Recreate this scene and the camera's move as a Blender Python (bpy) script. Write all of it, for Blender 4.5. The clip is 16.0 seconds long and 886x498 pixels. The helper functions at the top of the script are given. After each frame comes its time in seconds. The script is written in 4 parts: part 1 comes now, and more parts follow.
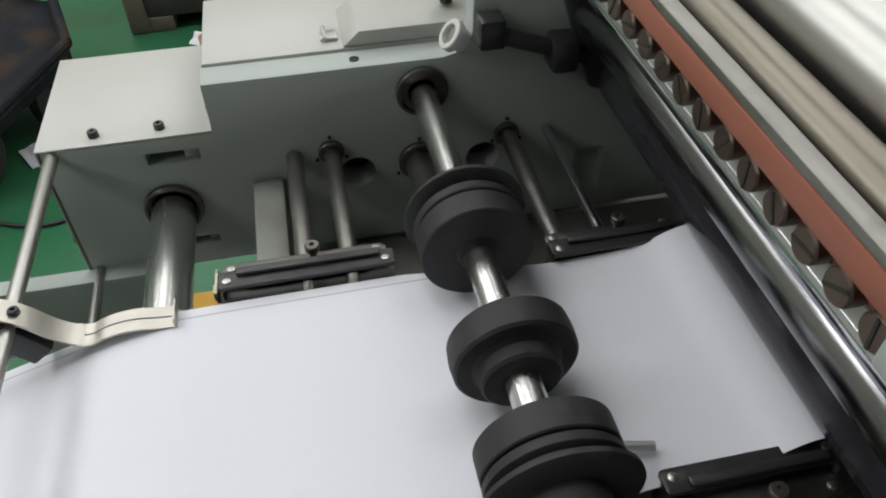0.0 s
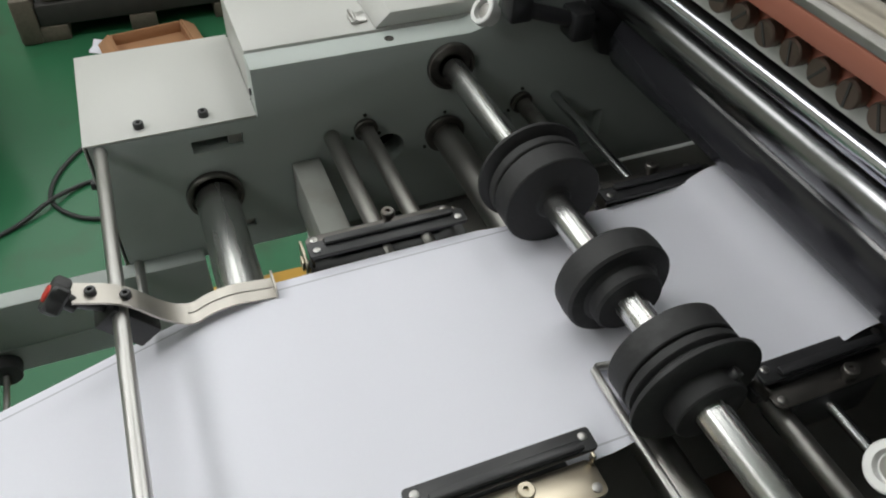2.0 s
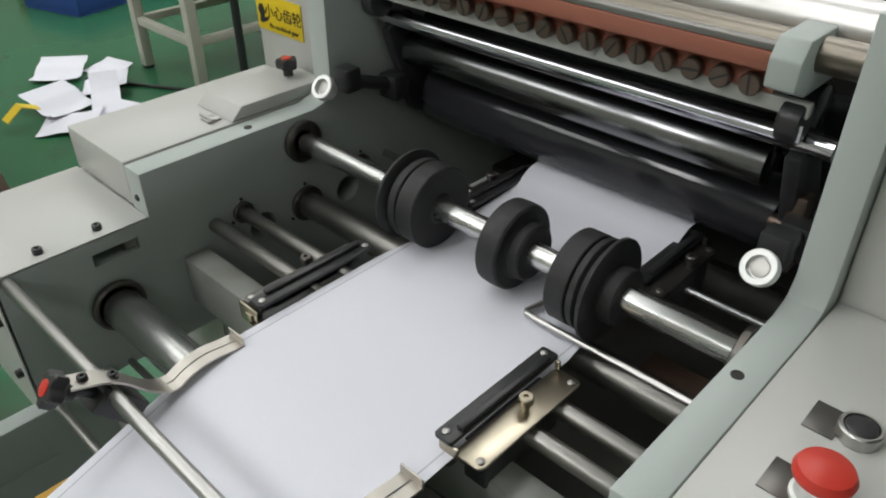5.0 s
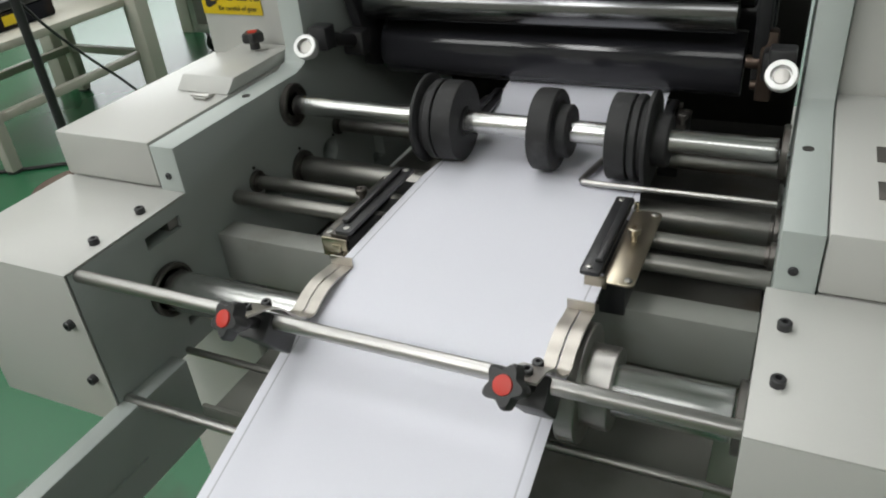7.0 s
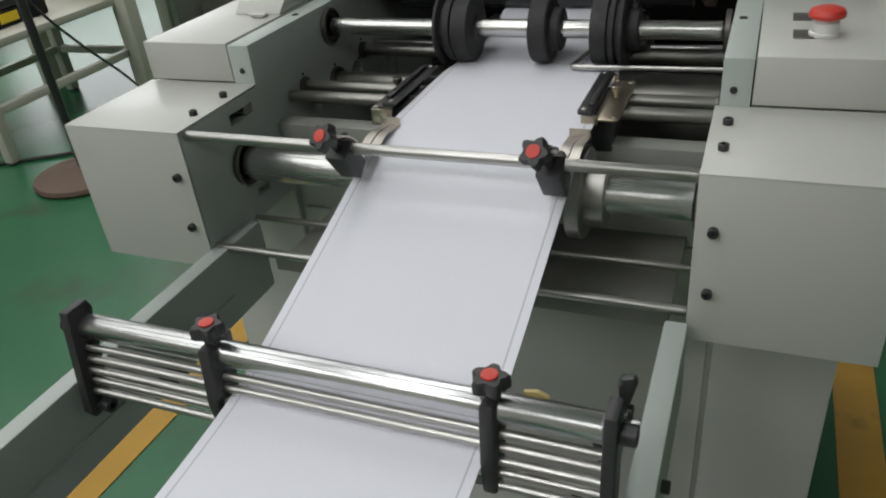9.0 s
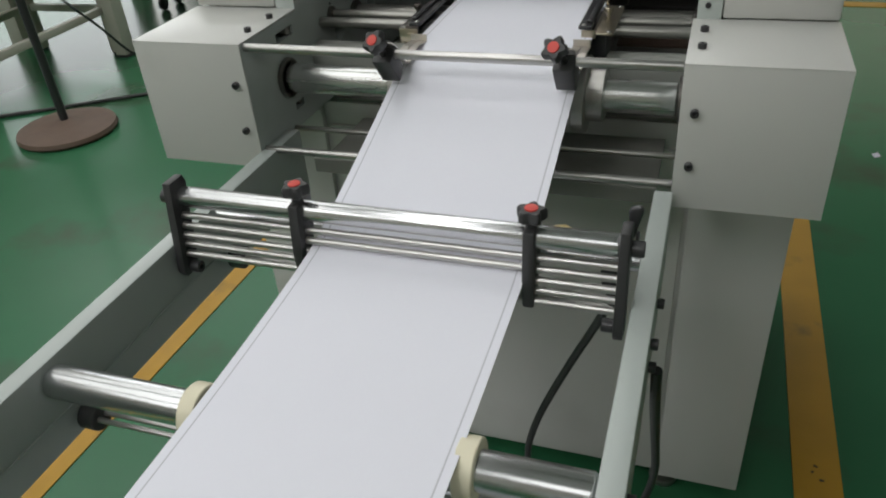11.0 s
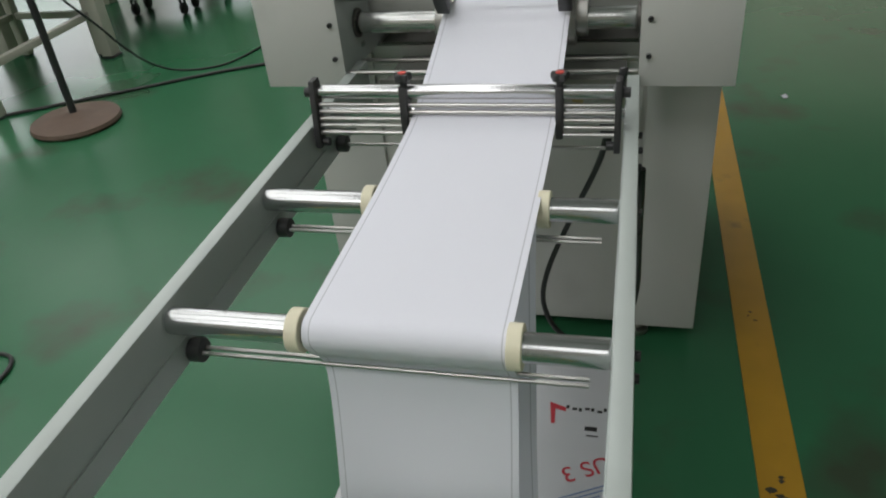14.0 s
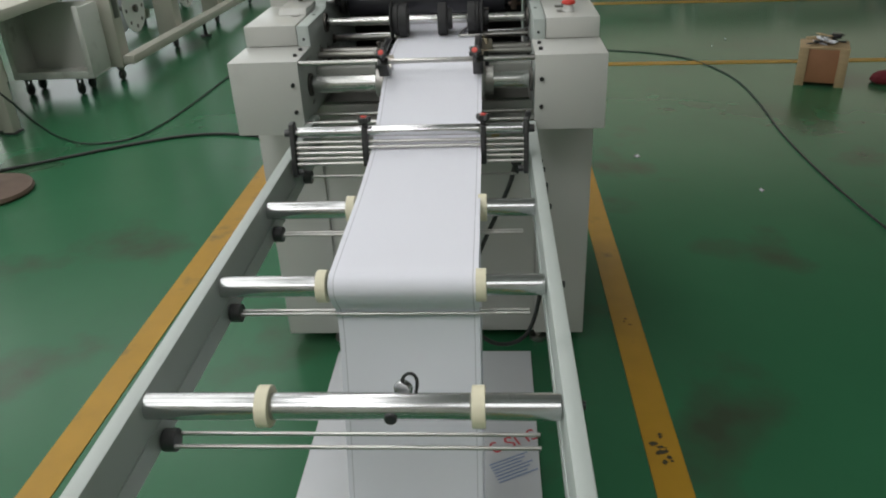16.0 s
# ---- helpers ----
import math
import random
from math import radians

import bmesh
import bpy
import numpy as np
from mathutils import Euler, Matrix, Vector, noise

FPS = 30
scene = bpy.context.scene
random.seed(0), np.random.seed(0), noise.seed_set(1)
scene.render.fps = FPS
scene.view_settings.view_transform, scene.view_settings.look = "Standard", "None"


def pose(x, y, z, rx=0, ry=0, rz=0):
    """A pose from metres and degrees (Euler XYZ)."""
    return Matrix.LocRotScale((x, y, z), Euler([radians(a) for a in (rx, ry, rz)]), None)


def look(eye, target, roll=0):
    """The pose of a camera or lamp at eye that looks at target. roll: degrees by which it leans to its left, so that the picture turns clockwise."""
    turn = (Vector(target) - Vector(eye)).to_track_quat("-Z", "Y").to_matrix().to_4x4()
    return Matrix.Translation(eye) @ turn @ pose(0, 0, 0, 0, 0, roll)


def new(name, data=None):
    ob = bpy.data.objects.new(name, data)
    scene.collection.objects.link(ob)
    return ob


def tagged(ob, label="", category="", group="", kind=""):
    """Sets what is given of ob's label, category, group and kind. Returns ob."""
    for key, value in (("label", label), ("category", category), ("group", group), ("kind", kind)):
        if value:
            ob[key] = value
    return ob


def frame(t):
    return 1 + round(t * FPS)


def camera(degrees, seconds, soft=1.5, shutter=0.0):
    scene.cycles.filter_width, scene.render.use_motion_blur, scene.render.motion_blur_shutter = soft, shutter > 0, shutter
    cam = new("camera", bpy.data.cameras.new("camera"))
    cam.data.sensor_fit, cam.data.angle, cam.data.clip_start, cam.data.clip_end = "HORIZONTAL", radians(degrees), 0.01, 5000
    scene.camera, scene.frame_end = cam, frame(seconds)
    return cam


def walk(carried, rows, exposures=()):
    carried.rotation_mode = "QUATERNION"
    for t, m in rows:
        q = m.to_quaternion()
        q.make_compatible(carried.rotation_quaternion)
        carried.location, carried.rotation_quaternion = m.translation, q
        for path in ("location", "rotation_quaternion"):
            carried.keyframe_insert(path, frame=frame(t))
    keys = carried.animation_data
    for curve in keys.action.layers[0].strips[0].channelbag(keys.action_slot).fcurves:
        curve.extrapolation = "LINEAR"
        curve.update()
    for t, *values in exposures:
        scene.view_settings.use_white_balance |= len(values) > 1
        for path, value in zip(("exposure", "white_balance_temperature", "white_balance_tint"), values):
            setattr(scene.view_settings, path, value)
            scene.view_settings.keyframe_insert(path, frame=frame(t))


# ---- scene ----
cam = camera(60.5, 16.0, soft=2.0)
PATH = [
    (0, (0.335, 0.251, 1.343), (-1.068, 0.533, -0.054), -0.7),
    (0.5, (0.347, 0.227, 1.345), (-1.029, 0.56, -0.068), 1.0),
    (1, (0.364, 0.229, 1.35), (-1.03, 0.531, -0.052), 3.9),
    (1.5, (0.353, 0.174, 1.347), (-1.058, 0.532, -0.024), 3.4),
    (2, (0.349, 0.088, 1.351), (-0.967, 0.655, -0.044), 2.4),
    (2.5, (0.371, 0.053, 1.343), (-0.875, 0.713, -0.076), 2.8),
    (3, (0.404, 0.057, 1.336), (-0.838, 0.792, -0.048), 3.0),
    (3.5, (0.455, 0.033, 1.357), (-0.879, 0.842, 0.105), 2.4),
    (3.7, (0.455, 0.017, 1.352), (-0.88, 0.851, 0.118), 2.4),
    (5.8, (0.368, -0.197, 1.32), (-0.663, 1.135, 0.241), -1.8),
    (6, (0.363, -0.218, 1.306), (-0.664, 1.118, 0.228), -2.1),
    (6.5, (0.307, -0.274, 1.284), (-0.586, 1.155, 0.207), -3.9),
    (7, (0.266, -0.337, 1.269), (-0.509, 1.171, 0.21), -5.6),
    (7.5, (0.253, -0.401, 1.258), (-0.445, 1.16, 0.22), -5.4),
    (8, (0.276, -0.473, 1.246), (-0.461, 1.081, 0.227), -5.0),
    (8.5, (0.313, -0.549, 1.244), (-0.436, 1.012, 0.242), -3.4),
    (9, (0.303, -0.595, 1.229), (-0.407, 0.961, 0.193), -6.2),
    (9.5, (0.286, -0.663, 1.213), (-0.313, 0.92, 0.148), -5.6),
    (10, (0.279, -0.705, 1.186), (-0.292, 0.854, 0.07), -4.2),
    (10.2, (0.287, -0.711, 1.19), (-0.32, 0.816, 0.05), -4.7),
    (12.3, (0.289, -1.032, 1.288), (-0.259, 0.595, 0.262), -5.4),
    (12.5, (0.281, -1.059, 1.287), (-0.236, 0.568, 0.246), -4.6),
    (13, (0.306, -1.133, 1.285), (-0.19, 0.49, 0.226), -3.8),
    (13.5, (0.313, -1.231, 1.282), (-0.263, 0.336, 0.18), -4.9),
    (14, (0.254, -1.3, 1.293), (-0.201, 0.305, 0.19), -6.1),
    (14.5, (0.19, -1.388, 1.322), (-0.022, 0.299, 0.269), -4.1),
    (15, (0.182, -1.471, 1.339), (0.059, 0.264, 0.35), -2.2),
    (15.5, (0.169, -1.606, 1.344), (-0.002, 0.138, 0.38), -3.1),
    (16, (0.173, -1.699, 1.357), (0.039, 0.063, 0.419), -2.7),
]
walk(cam, [(t, look(eye, target, roll)) for t, eye, target, roll in PATH],
     exposures=[(0.0, 0.10), (1.0, 0.13), (2.0, 0.02), (3.5, -0.03), (6.0, 0.0), (7.0, 0.04), (8.5, -0.22), (9.5, -0.28), (10.0, -0.27), (12.5, -0.25), (14.0, -0.25), (16.0, -0.21)])


# ---- world and light ----
world = bpy.data.worlds.new("world")
scene.world = world
world.use_nodes = True
wn = world.node_tree.nodes
sky = wn.new("ShaderNodeTexSky")
sky.sky_type = "NISHITA"
sky.sun_disc = False
sky.sun_elevation, sky.sun_rotation = radians(40), radians(250)
wn["Background"].inputs["Strength"].default_value = 0.10
world.node_tree.links.new(sky.outputs["Color"], wn["Background"].inputs["Color"])
scene.view_settings.exposure = 0.0


def area(name, m, sx, sy, watts, colour=(1, 1, 1)):
    data = bpy.data.lights.new(name, "AREA")
    data.shape, data.size, data.size_y, data.energy, data.color = "RECTANGLE", sx, sy, watts, colour
    ob = new(name, data)
    ob.matrix_world = m
    return ob


# Area lamps carry the daylight of the two left-hand windows.
area("window_area_lamp", look((-8.85, 8.5, 2.6), (0, 6.0, 0.8)), 4.0, 2.6, 100, (1.0, 1.0, 0.97))
area("window_area_lamp", look((-3.2, 10.85, 2.6), (-3.2, 0, 1.0)), 9.6, 2.6, 140, (1.0, 1.0, 0.95))
# Added warm lamp at the right, brightening the far floor's reflection.
area("window_area_lamp", look((5.2, 10.85, 2.6), (5.2, 0, 1.0)), 6.6, 2.6, 36, (1.0, 0.95, 0.78))
# Unseen ceiling lamps, placed where the floor hardly mirrors them.
LAMPS = [(lx, ly, w, watts) for ly in (-0.9, 2.4, 5.7) for lx, w, watts in ((-0.9, 1.0, 34), (-3.6, 2.6, 36), (-6.6, 2.6, 32), (2.2, 2.6, 2.0))]
# Stronger added row to the south lifts the hanging paper and left plate.
LAMPS += [(lx, -4.2, w, watts) for lx, w, watts in ((-0.9, 1.0, 75), (-3.6, 2.6, 75), (-6.6, 2.6, 40), (2.2, 2.6, 42))]
for lx, ly, w, watts in LAMPS:
    area("added_panel_light", pose(lx, ly, 4.58), w, 2.4, watts, (0.99, 0.99, 0.985))


# ---- materials ----
def mat(name, col, rough=0.5, metal=0.0, var=0.06, scale=30.0, bump=0.0, bscale=200.0, stretch=(1, 1, 1), spec=0.5, coat=0.0,
        stain=None, stain_scale=2.0, stain_at=0.6, glow=0.0, rvar=0.1):
    m = bpy.data.materials.new(name)
    m.use_nodes = True
    nt = m.node_tree
    N, L = nt.nodes, nt.links
    b = N["Principled BSDF"]
    b.inputs["Roughness"].default_value, b.inputs["Metallic"].default_value = rough, metal
    b.inputs["Specular IOR Level"].default_value, b.inputs["Coat Weight"].default_value = spec, coat
    tc, mp = N.new("ShaderNodeTexCoord"), N.new("ShaderNodeMapping")
    mp.inputs["Scale"].default_value = stretch
    L.new(tc.outputs["Object"], mp.inputs["Vector"])
    n1 = N.new("ShaderNodeTexNoise")
    n1.inputs["Scale"].default_value, n1.inputs["Detail"].default_value = scale, 5
    L.new(mp.outputs["Vector"], n1.inputs["Vector"])
    mix = N.new("ShaderNodeMixRGB")
    mix.inputs[1].default_value = (*[c * (1 - var) for c in col], 1)
    mix.inputs[2].default_value = (*[min(1, c * (1 + var)) for c in col], 1)
    L.new(n1.outputs["Fac"], mix.inputs[0])
    out = mix.outputs[0]
    if stain:
        n2 = N.new("ShaderNodeTexNoise")
        n2.inputs["Scale"].default_value, n2.inputs["Detail"].default_value = stain_scale, 8
        L.new(tc.outputs["Object"], n2.inputs["Vector"])
        ramp = N.new("ShaderNodeValToRGB")
        ramp.color_ramp.elements[0].position, ramp.color_ramp.elements[1].position = stain_at, stain_at + 0.16
        L.new(n2.outputs["Fac"], ramp.inputs[0])
        m2 = N.new("ShaderNodeMixRGB")
        m2.inputs[2].default_value = (*stain, 1)
        L.new(ramp.outputs[0], m2.inputs[0])
        L.new(out, m2.inputs[1])
        out = m2.outputs[0]
    L.new(out, b.inputs["Base Color"])
    if rvar:
        rr = N.new("ShaderNodeMapRange")
        rr.inputs["To Min"].default_value, rr.inputs["To Max"].default_value = max(0.02, rough - rvar), min(1, rough + rvar)
        n3 = N.new("ShaderNodeTexNoise")
        n3.inputs["Scale"].default_value, n3.inputs["Detail"].default_value = scale * 0.37, 6
        L.new(mp.outputs["Vector"], n3.inputs["Vector"])
        L.new(n3.outputs["Fac"], rr.inputs["Value"])
        L.new(rr.outputs[0], b.inputs["Roughness"])
    if bump:
        nb = N.new("ShaderNodeTexNoise")
        nb.inputs["Scale"].default_value, nb.inputs["Detail"].default_value = bscale, 3
        L.new(mp.outputs["Vector"], nb.inputs["Vector"])
        bp = N.new("ShaderNodeBump")
        bp.inputs["Strength"].default_value, bp.inputs["Distance"].default_value = bump, 0.002
        L.new(nb.outputs["Fac"], bp.inputs["Height"])
        L.new(bp.outputs[0], b.inputs["Normal"])
    if glow:
        b.inputs["Emission Color"].default_value, b.inputs["Emission Strength"].default_value = (*col, 1), glow
    return m


PAINT = mat("grey_paint", (0.425, 0.465, 0.445), 0.40, var=0.03, scale=9, bump=0.05, bscale=500, stain=(0.35, 0.383, 0.364), stain_scale=5, stain_at=0.62)
COVER = mat("cover_paint", (0.52, 0.52, 0.495), 0.36, spec=0.6, var=0.015, scale=7, bump=0.06, bscale=450, stain=(0.43, 0.43, 0.405), stain_scale=4, stain_at=0.6)
BASE = mat("base_paint", (0.50, 0.50, 0.475), 0.42, var=0.03, scale=6, bump=0.05, bscale=400, stain=(0.42, 0.42, 0.395), stain_scale=3, stain_at=0.6)
TRAYM = mat("stained_tray", (0.20, 0.20, 0.18), 0.5, var=0.15, scale=12, stain=(0.12, 0.11, 0.09), stain_scale=7, stain_at=0.55)
POLISHED = mat("polished_steel", (0.66, 0.66, 0.65), 0.27, 1.0, var=0.03, scale=50, stretch=(0.3, 3, 3), rvar=0.03)
STEEL = mat("ground_steel", (0.50, 0.49, 0.475), 0.36, 1.0, var=0.04, scale=60, stretch=(0.3, 3, 3), rvar=0.025)
CHROME = mat("chrome", (0.62, 0.62, 0.63), 0.25, 1.0, var=0.03, scale=40, stretch=(0.3, 3, 3), rvar=0.02)
WHITESIL = mat("bright_anodised", (0.80, 0.80, 0.79), 0.38, 0.35, var=0.05, scale=60, rvar=0.05)
DULL = mat("dull_steel", (0.40, 0.39, 0.37), 0.40, 1.0, var=0.12, scale=25, stretch=(4, 1, 1), stain=(0.22, 0.20, 0.18), stain_scale=20, stain_at=0.62)
DARKST = mat("oiled_steel", (0.16, 0.15, 0.14), 0.40, 0.9, var=0.2, scale=30, stain=(0.10, 0.07, 0.05), stain_scale=18, stain_at=0.6)
BRIGHTARM = mat("nickel_plate", (0.50, 0.47, 0.43), 0.40, 1.0, var=0.06, scale=60, rvar=0.06)
BRASSY = mat("zinc_passivated", (0.46, 0.41, 0.32), 0.30, 1.0, var=0.10, scale=50)
RODST = mat("worn_rod_steel", (0.34, 0.33, 0.31), 0.40, 1.0, var=0.10, scale=40, stretch=(0.3, 3, 3), rvar=0.04)
BLACK = mat("black_anodised", (0.030, 0.030, 0.032), 0.33, var=0.2, scale=50, rvar=0.08)
RUBBER = mat("black_rubber", (0.022, 0.022, 0.023), 0.62, var=0.25, scale=60, bump=0.15, bscale=300, stain=(0.05, 0.05, 0.052), stain_scale=30, stain_at=0.58)
GLOSSBLK = mat("ink_roller_black", (0.032, 0.032, 0.038), 0.13, var=0.2, scale=20, stretch=(0.3, 3, 3), rvar=0.02)
INKSTEEL = mat("dark_chrome", (0.24, 0.24, 0.245), 0.22, 1.0, var=0.1, scale=20, stretch=(0.3, 3, 3), rvar=0.02)
COPPER = mat("red_fibre_bar", (0.36, 0.13, 0.085), 0.5, var=0.15, scale=30, stretch=(0.3, 4, 4), stain=(0.22, 0.09, 0.06), stain_scale=15, stain_at=0.6)
WORNST = mat("worn_steel_edge", (0.27, 0.26, 0.245), 0.46, 0.85, var=0.25, scale=45, stretch=(0.6, 3, 3), stain=(0.20, 0.19, 0.17), stain_scale=35, stain_at=0.56)
OILYST = mat("oily_steel", (0.20, 0.18, 0.15), 0.36, 1.0, var=0.25, scale=20, stretch=(0.3, 3, 3), rvar=0.03)
SATIN = mat("satin_chrome", (0.60, 0.60, 0.65), 0.17, 1.0, var=0.03, scale=40, stretch=(0.4, 3, 3), rvar=0.02)
SCREW = mat("brown_screw", (0.15, 0.11, 0.09), 0.40, 0.8, var=0.25, scale=60)
PLASTIC = mat("black_plastic", (0.032, 0.032, 0.033), 0.45, var=0.15, scale=80, bump=0.1, bscale=600)
REDDOT = mat("red_plastic", (0.60, 0.045, 0.03), 0.4, var=0.05)
TAPE = mat("yellowed_tape", (0.50, 0.40, 0.17), 0.4, var=0.12, scale=60)
CREAM = mat("cream_nylon", (0.74, 0.69, 0.52), 0.5, var=0.06, scale=40)
# Near-black that puts the shade of holes, slots and the back into colour.
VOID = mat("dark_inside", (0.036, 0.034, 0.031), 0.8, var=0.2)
PAPERM = mat("plain_paper", (0.775, 0.775, 0.845), 0.8, var=0.01, scale=3, spec=0.2, rvar=0)
YELLOWL = mat("yellow_floor_paint", (0.38, 0.205, 0.010), 0.5, var=0.14, scale=12, stain=(0.10, 0.075, 0.025), stain_scale=7, stain_at=0.60)
SIGNY = mat("sign_yellow", (0.80, 0.58, 0.02), 0.4, var=0.03)
INK = mat("black_print", (0.02, 0.02, 0.02), 0.6, var=0.05)
REDPRINT = mat("red_print", (0.55, 0.05, 0.07), 0.6, var=0.1)
BLUEPRINT = mat("blue_print", (0.22, 0.30, 0.50), 0.6, var=0.1)
CARD = mat("cardboard", (0.38, 0.20, 0.10), 0.8, var=0.12, scale=20, stretch=(1, 1, 5))
WOOD = mat("pale_plywood", (0.42, 0.30, 0.17), 0.65, var=0.2, scale=14, stretch=(1, 8, 8))
OLDWOOD = mat("grimy_pallet_wood", (0.13, 0.11, 0.085), 0.75, var=0.3, scale=16, stretch=(1, 6, 6), bump=0.2, bscale=60)
BROWNBOARD = mat("brown_board", (0.33, 0.15, 0.075), 0.6, var=0.2, scale=10)
CABLE = mat("black_cable", (0.015, 0.017, 0.016), 0.5, var=0.1)
TABLEP = mat("ivory_paint", (0.50, 0.485, 0.42), 0.45, var=0.06, scale=8, stain=(0.45, 0.42, 0.34), stain_scale=6, stain_at=0.6)
BINM = mat("steel_bin_paint", (0.60, 0.61, 0.57), 0.45, var=0.05, scale=8, stain=(0.36, 0.36, 0.33), stain_scale=6, stain_at=0.58)
RUST = mat("brown_cast_iron", (0.115, 0.075, 0.055), 0.65, var=0.25, scale=18, bump=0.3, bscale=80)
DARKBIN = mat("dark_navy_plastic", (0.012, 0.013, 0.018), 0.7, var=0.5, scale=9, spec=0.12, stain=(0.035, 0.024, 0.018), stain_scale=6, stain_at=0.5)
WALLM = mat("hall_wall", (0.42, 0.41, 0.36), 0.8, var=0.05, scale=3)
CEILM = mat("hall_ceiling", (0.30, 0.30, 0.29), 0.85, var=0.05, scale=3)
TUBE = mat("lamp_diffuser", (1.0, 0.99, 0.96), 0.5, glow=0.6, rvar=0)
# Plain, so the floor mirrors no bright panel; weak lamps still hang below.
OFFTUBE = mat("unlit_diffuser", (0.45, 0.45, 0.44), 0.5, rvar=0)
# Mottled steel, darkened to hold the shade deep inside the press.
INNER = mat("shaded_inner_steel", (0.17, 0.165, 0.15), 0.5, var=0.25, scale=14, stain=(0.11, 0.085, 0.06), stain_scale=9, stain_at=0.56)
FLOORM = mat("green_epoxy", (0.028, 0.124, 0.058), 0.25, var=0.12, scale=2.5, bump=0.006, bscale=25, stain=(0.040, 0.062, 0.036), stain_scale=1.9, stain_at=0.56, spec=0.31, rvar=0.05)


# ---- building blocks ----
def merge(*bms):
    out = bms[0]
    for b in bms[1:]:
        me = bpy.data.meshes.new("tmp")
        b.to_mesh(me)
        out.from_mesh(me)
        bpy.data.meshes.remove(me)
        b.free()
    return out


def bevel(bm, w, seg=2, limit=30):
    if w:
        edges = [e for e in bm.edges if len(e.link_faces) == 2 and e.calc_face_angle(0) > radians(limit)]
        bmesh.ops.bevel(bm, geom=edges, offset=w, segments=seg, profile=0.5, affect="EDGES", clamp_overlap=True)
    return bm


def bx(x0, x1, y0, y1, z0, z1, w=0.0015):
    bm = bmesh.new()
    bmesh.ops.create_cube(bm, size=1, matrix=Matrix.Translation(((x0 + x1) / 2, (y0 + y1) / 2, (z0 + z1) / 2)) @ Matrix.Diagonal((abs(x1 - x0), abs(y1 - y0), abs(z1 - z0), 1)))
    return bevel(bm, w)


def cyl(p, q, r, seg=24, w=0.0, r2=None):
    p, q = Vector(p), Vector(q)
    d = q - p
    bm = bmesh.new()
    bmesh.ops.create_cone(bm, cap_ends=True, segments=seg, radius1=r, radius2=r if r2 is None else r2, depth=d.length,
                          matrix=Matrix.Translation((p + q) / 2) @ d.to_track_quat("Z", "Y").to_matrix().to_4x4())
    return bevel(bm, w, 2, 50)


def lathe(profile, m=Matrix(), seg=32):
    """Closed body of revolution about the local x axis; profile rows are (x, r)."""
    bm = bmesh.new()
    rings = []
    for x, r in profile:
        if r < 1e-6:
            rings.append([bm.verts.new(m @ Vector((x, 0, 0)))])
        else:
            rings.append([bm.verts.new(m @ Vector((x, r * math.cos(2 * math.pi * i / seg), r * math.sin(2 * math.pi * i / seg)))) for i in range(seg)])
    for a, b in zip(rings, rings[1:]):
        for i in range(seg):
            j = (i + 1) % seg
            v = [a[i % len(a)], a[j % len(a)], b[j % len(b)], b[i % len(b)]]
            v = list(dict.fromkeys(v))
            if len(v) > 2:
                bm.faces.new(v)
    for ring, rev in ((rings[0], True), (rings[-1], False)):
        if len(ring) > 1:
            bm.faces.new(ring[::-1] if rev else ring)
    bmesh.ops.recalc_face_normals(bm, faces=bm.faces)
    return bm


def sweep(points, r, seg=10, smooth=0):
    pts = [Vector(p) for p in points]
    for _ in range(smooth):
        nxt = [pts[0]]
        for a, b in zip(pts, pts[1:]):
            nxt += [a * 0.75 + b * 0.25, a * 0.25 + b * 0.75]
        pts = nxt + [pts[-1]]
    bm = bmesh.new()
    rings, side = [], None
    for i, p in enumerate(pts):
        d = (pts[min(i + 1, len(pts) - 1)] - pts[max(i - 1, 0)]).normalized()
        if side is None:
            side = d.orthogonal().normalized()
        side = (side - d * side.dot(d)).normalized()
        up = d.cross(side)
        rings.append([bm.verts.new(p + r * (math.cos(2 * math.pi * k / seg) * side + math.sin(2 * math.pi * k / seg) * up)) for k in range(seg)])
    for a, b in zip(rings, rings[1:]):
        for k in range(seg):
            bm.faces.new((a[k], a[(k + 1) % seg], b[(k + 1) % seg], b[k]))
    bm.faces.new(rings[0][::-1]), bm.faces.new(rings[-1])
    bmesh.ops.recalc_face_normals(bm, faces=bm.faces)
    return bm


def prism(outline, axis, a, b, w=0.0):
    """Outline in the two other axes, in the order x, y, z, drawn out from a to b along the axis."""
    def at(u, v, s):
        return {"x": (s, u, v), "y": (u, s, v), "z": (u, v, s)}[axis]
    bm = bmesh.new()
    lo = [bm.verts.new(at(u, v, a)) for u, v in outline]
    hi = [bm.verts.new(at(u, v, b)) for u, v in outline]
    n = len(outline)
    bm.faces.new(lo), bm.faces.new(hi[::-1])
    for i in range(n):
        bm.faces.new((lo[i], hi[i], hi[(i + 1) % n], lo[(i + 1) % n]))
    bmesh.ops.recalc_face_normals(bm, faces=bm.faces)
    return bevel(bm, w)


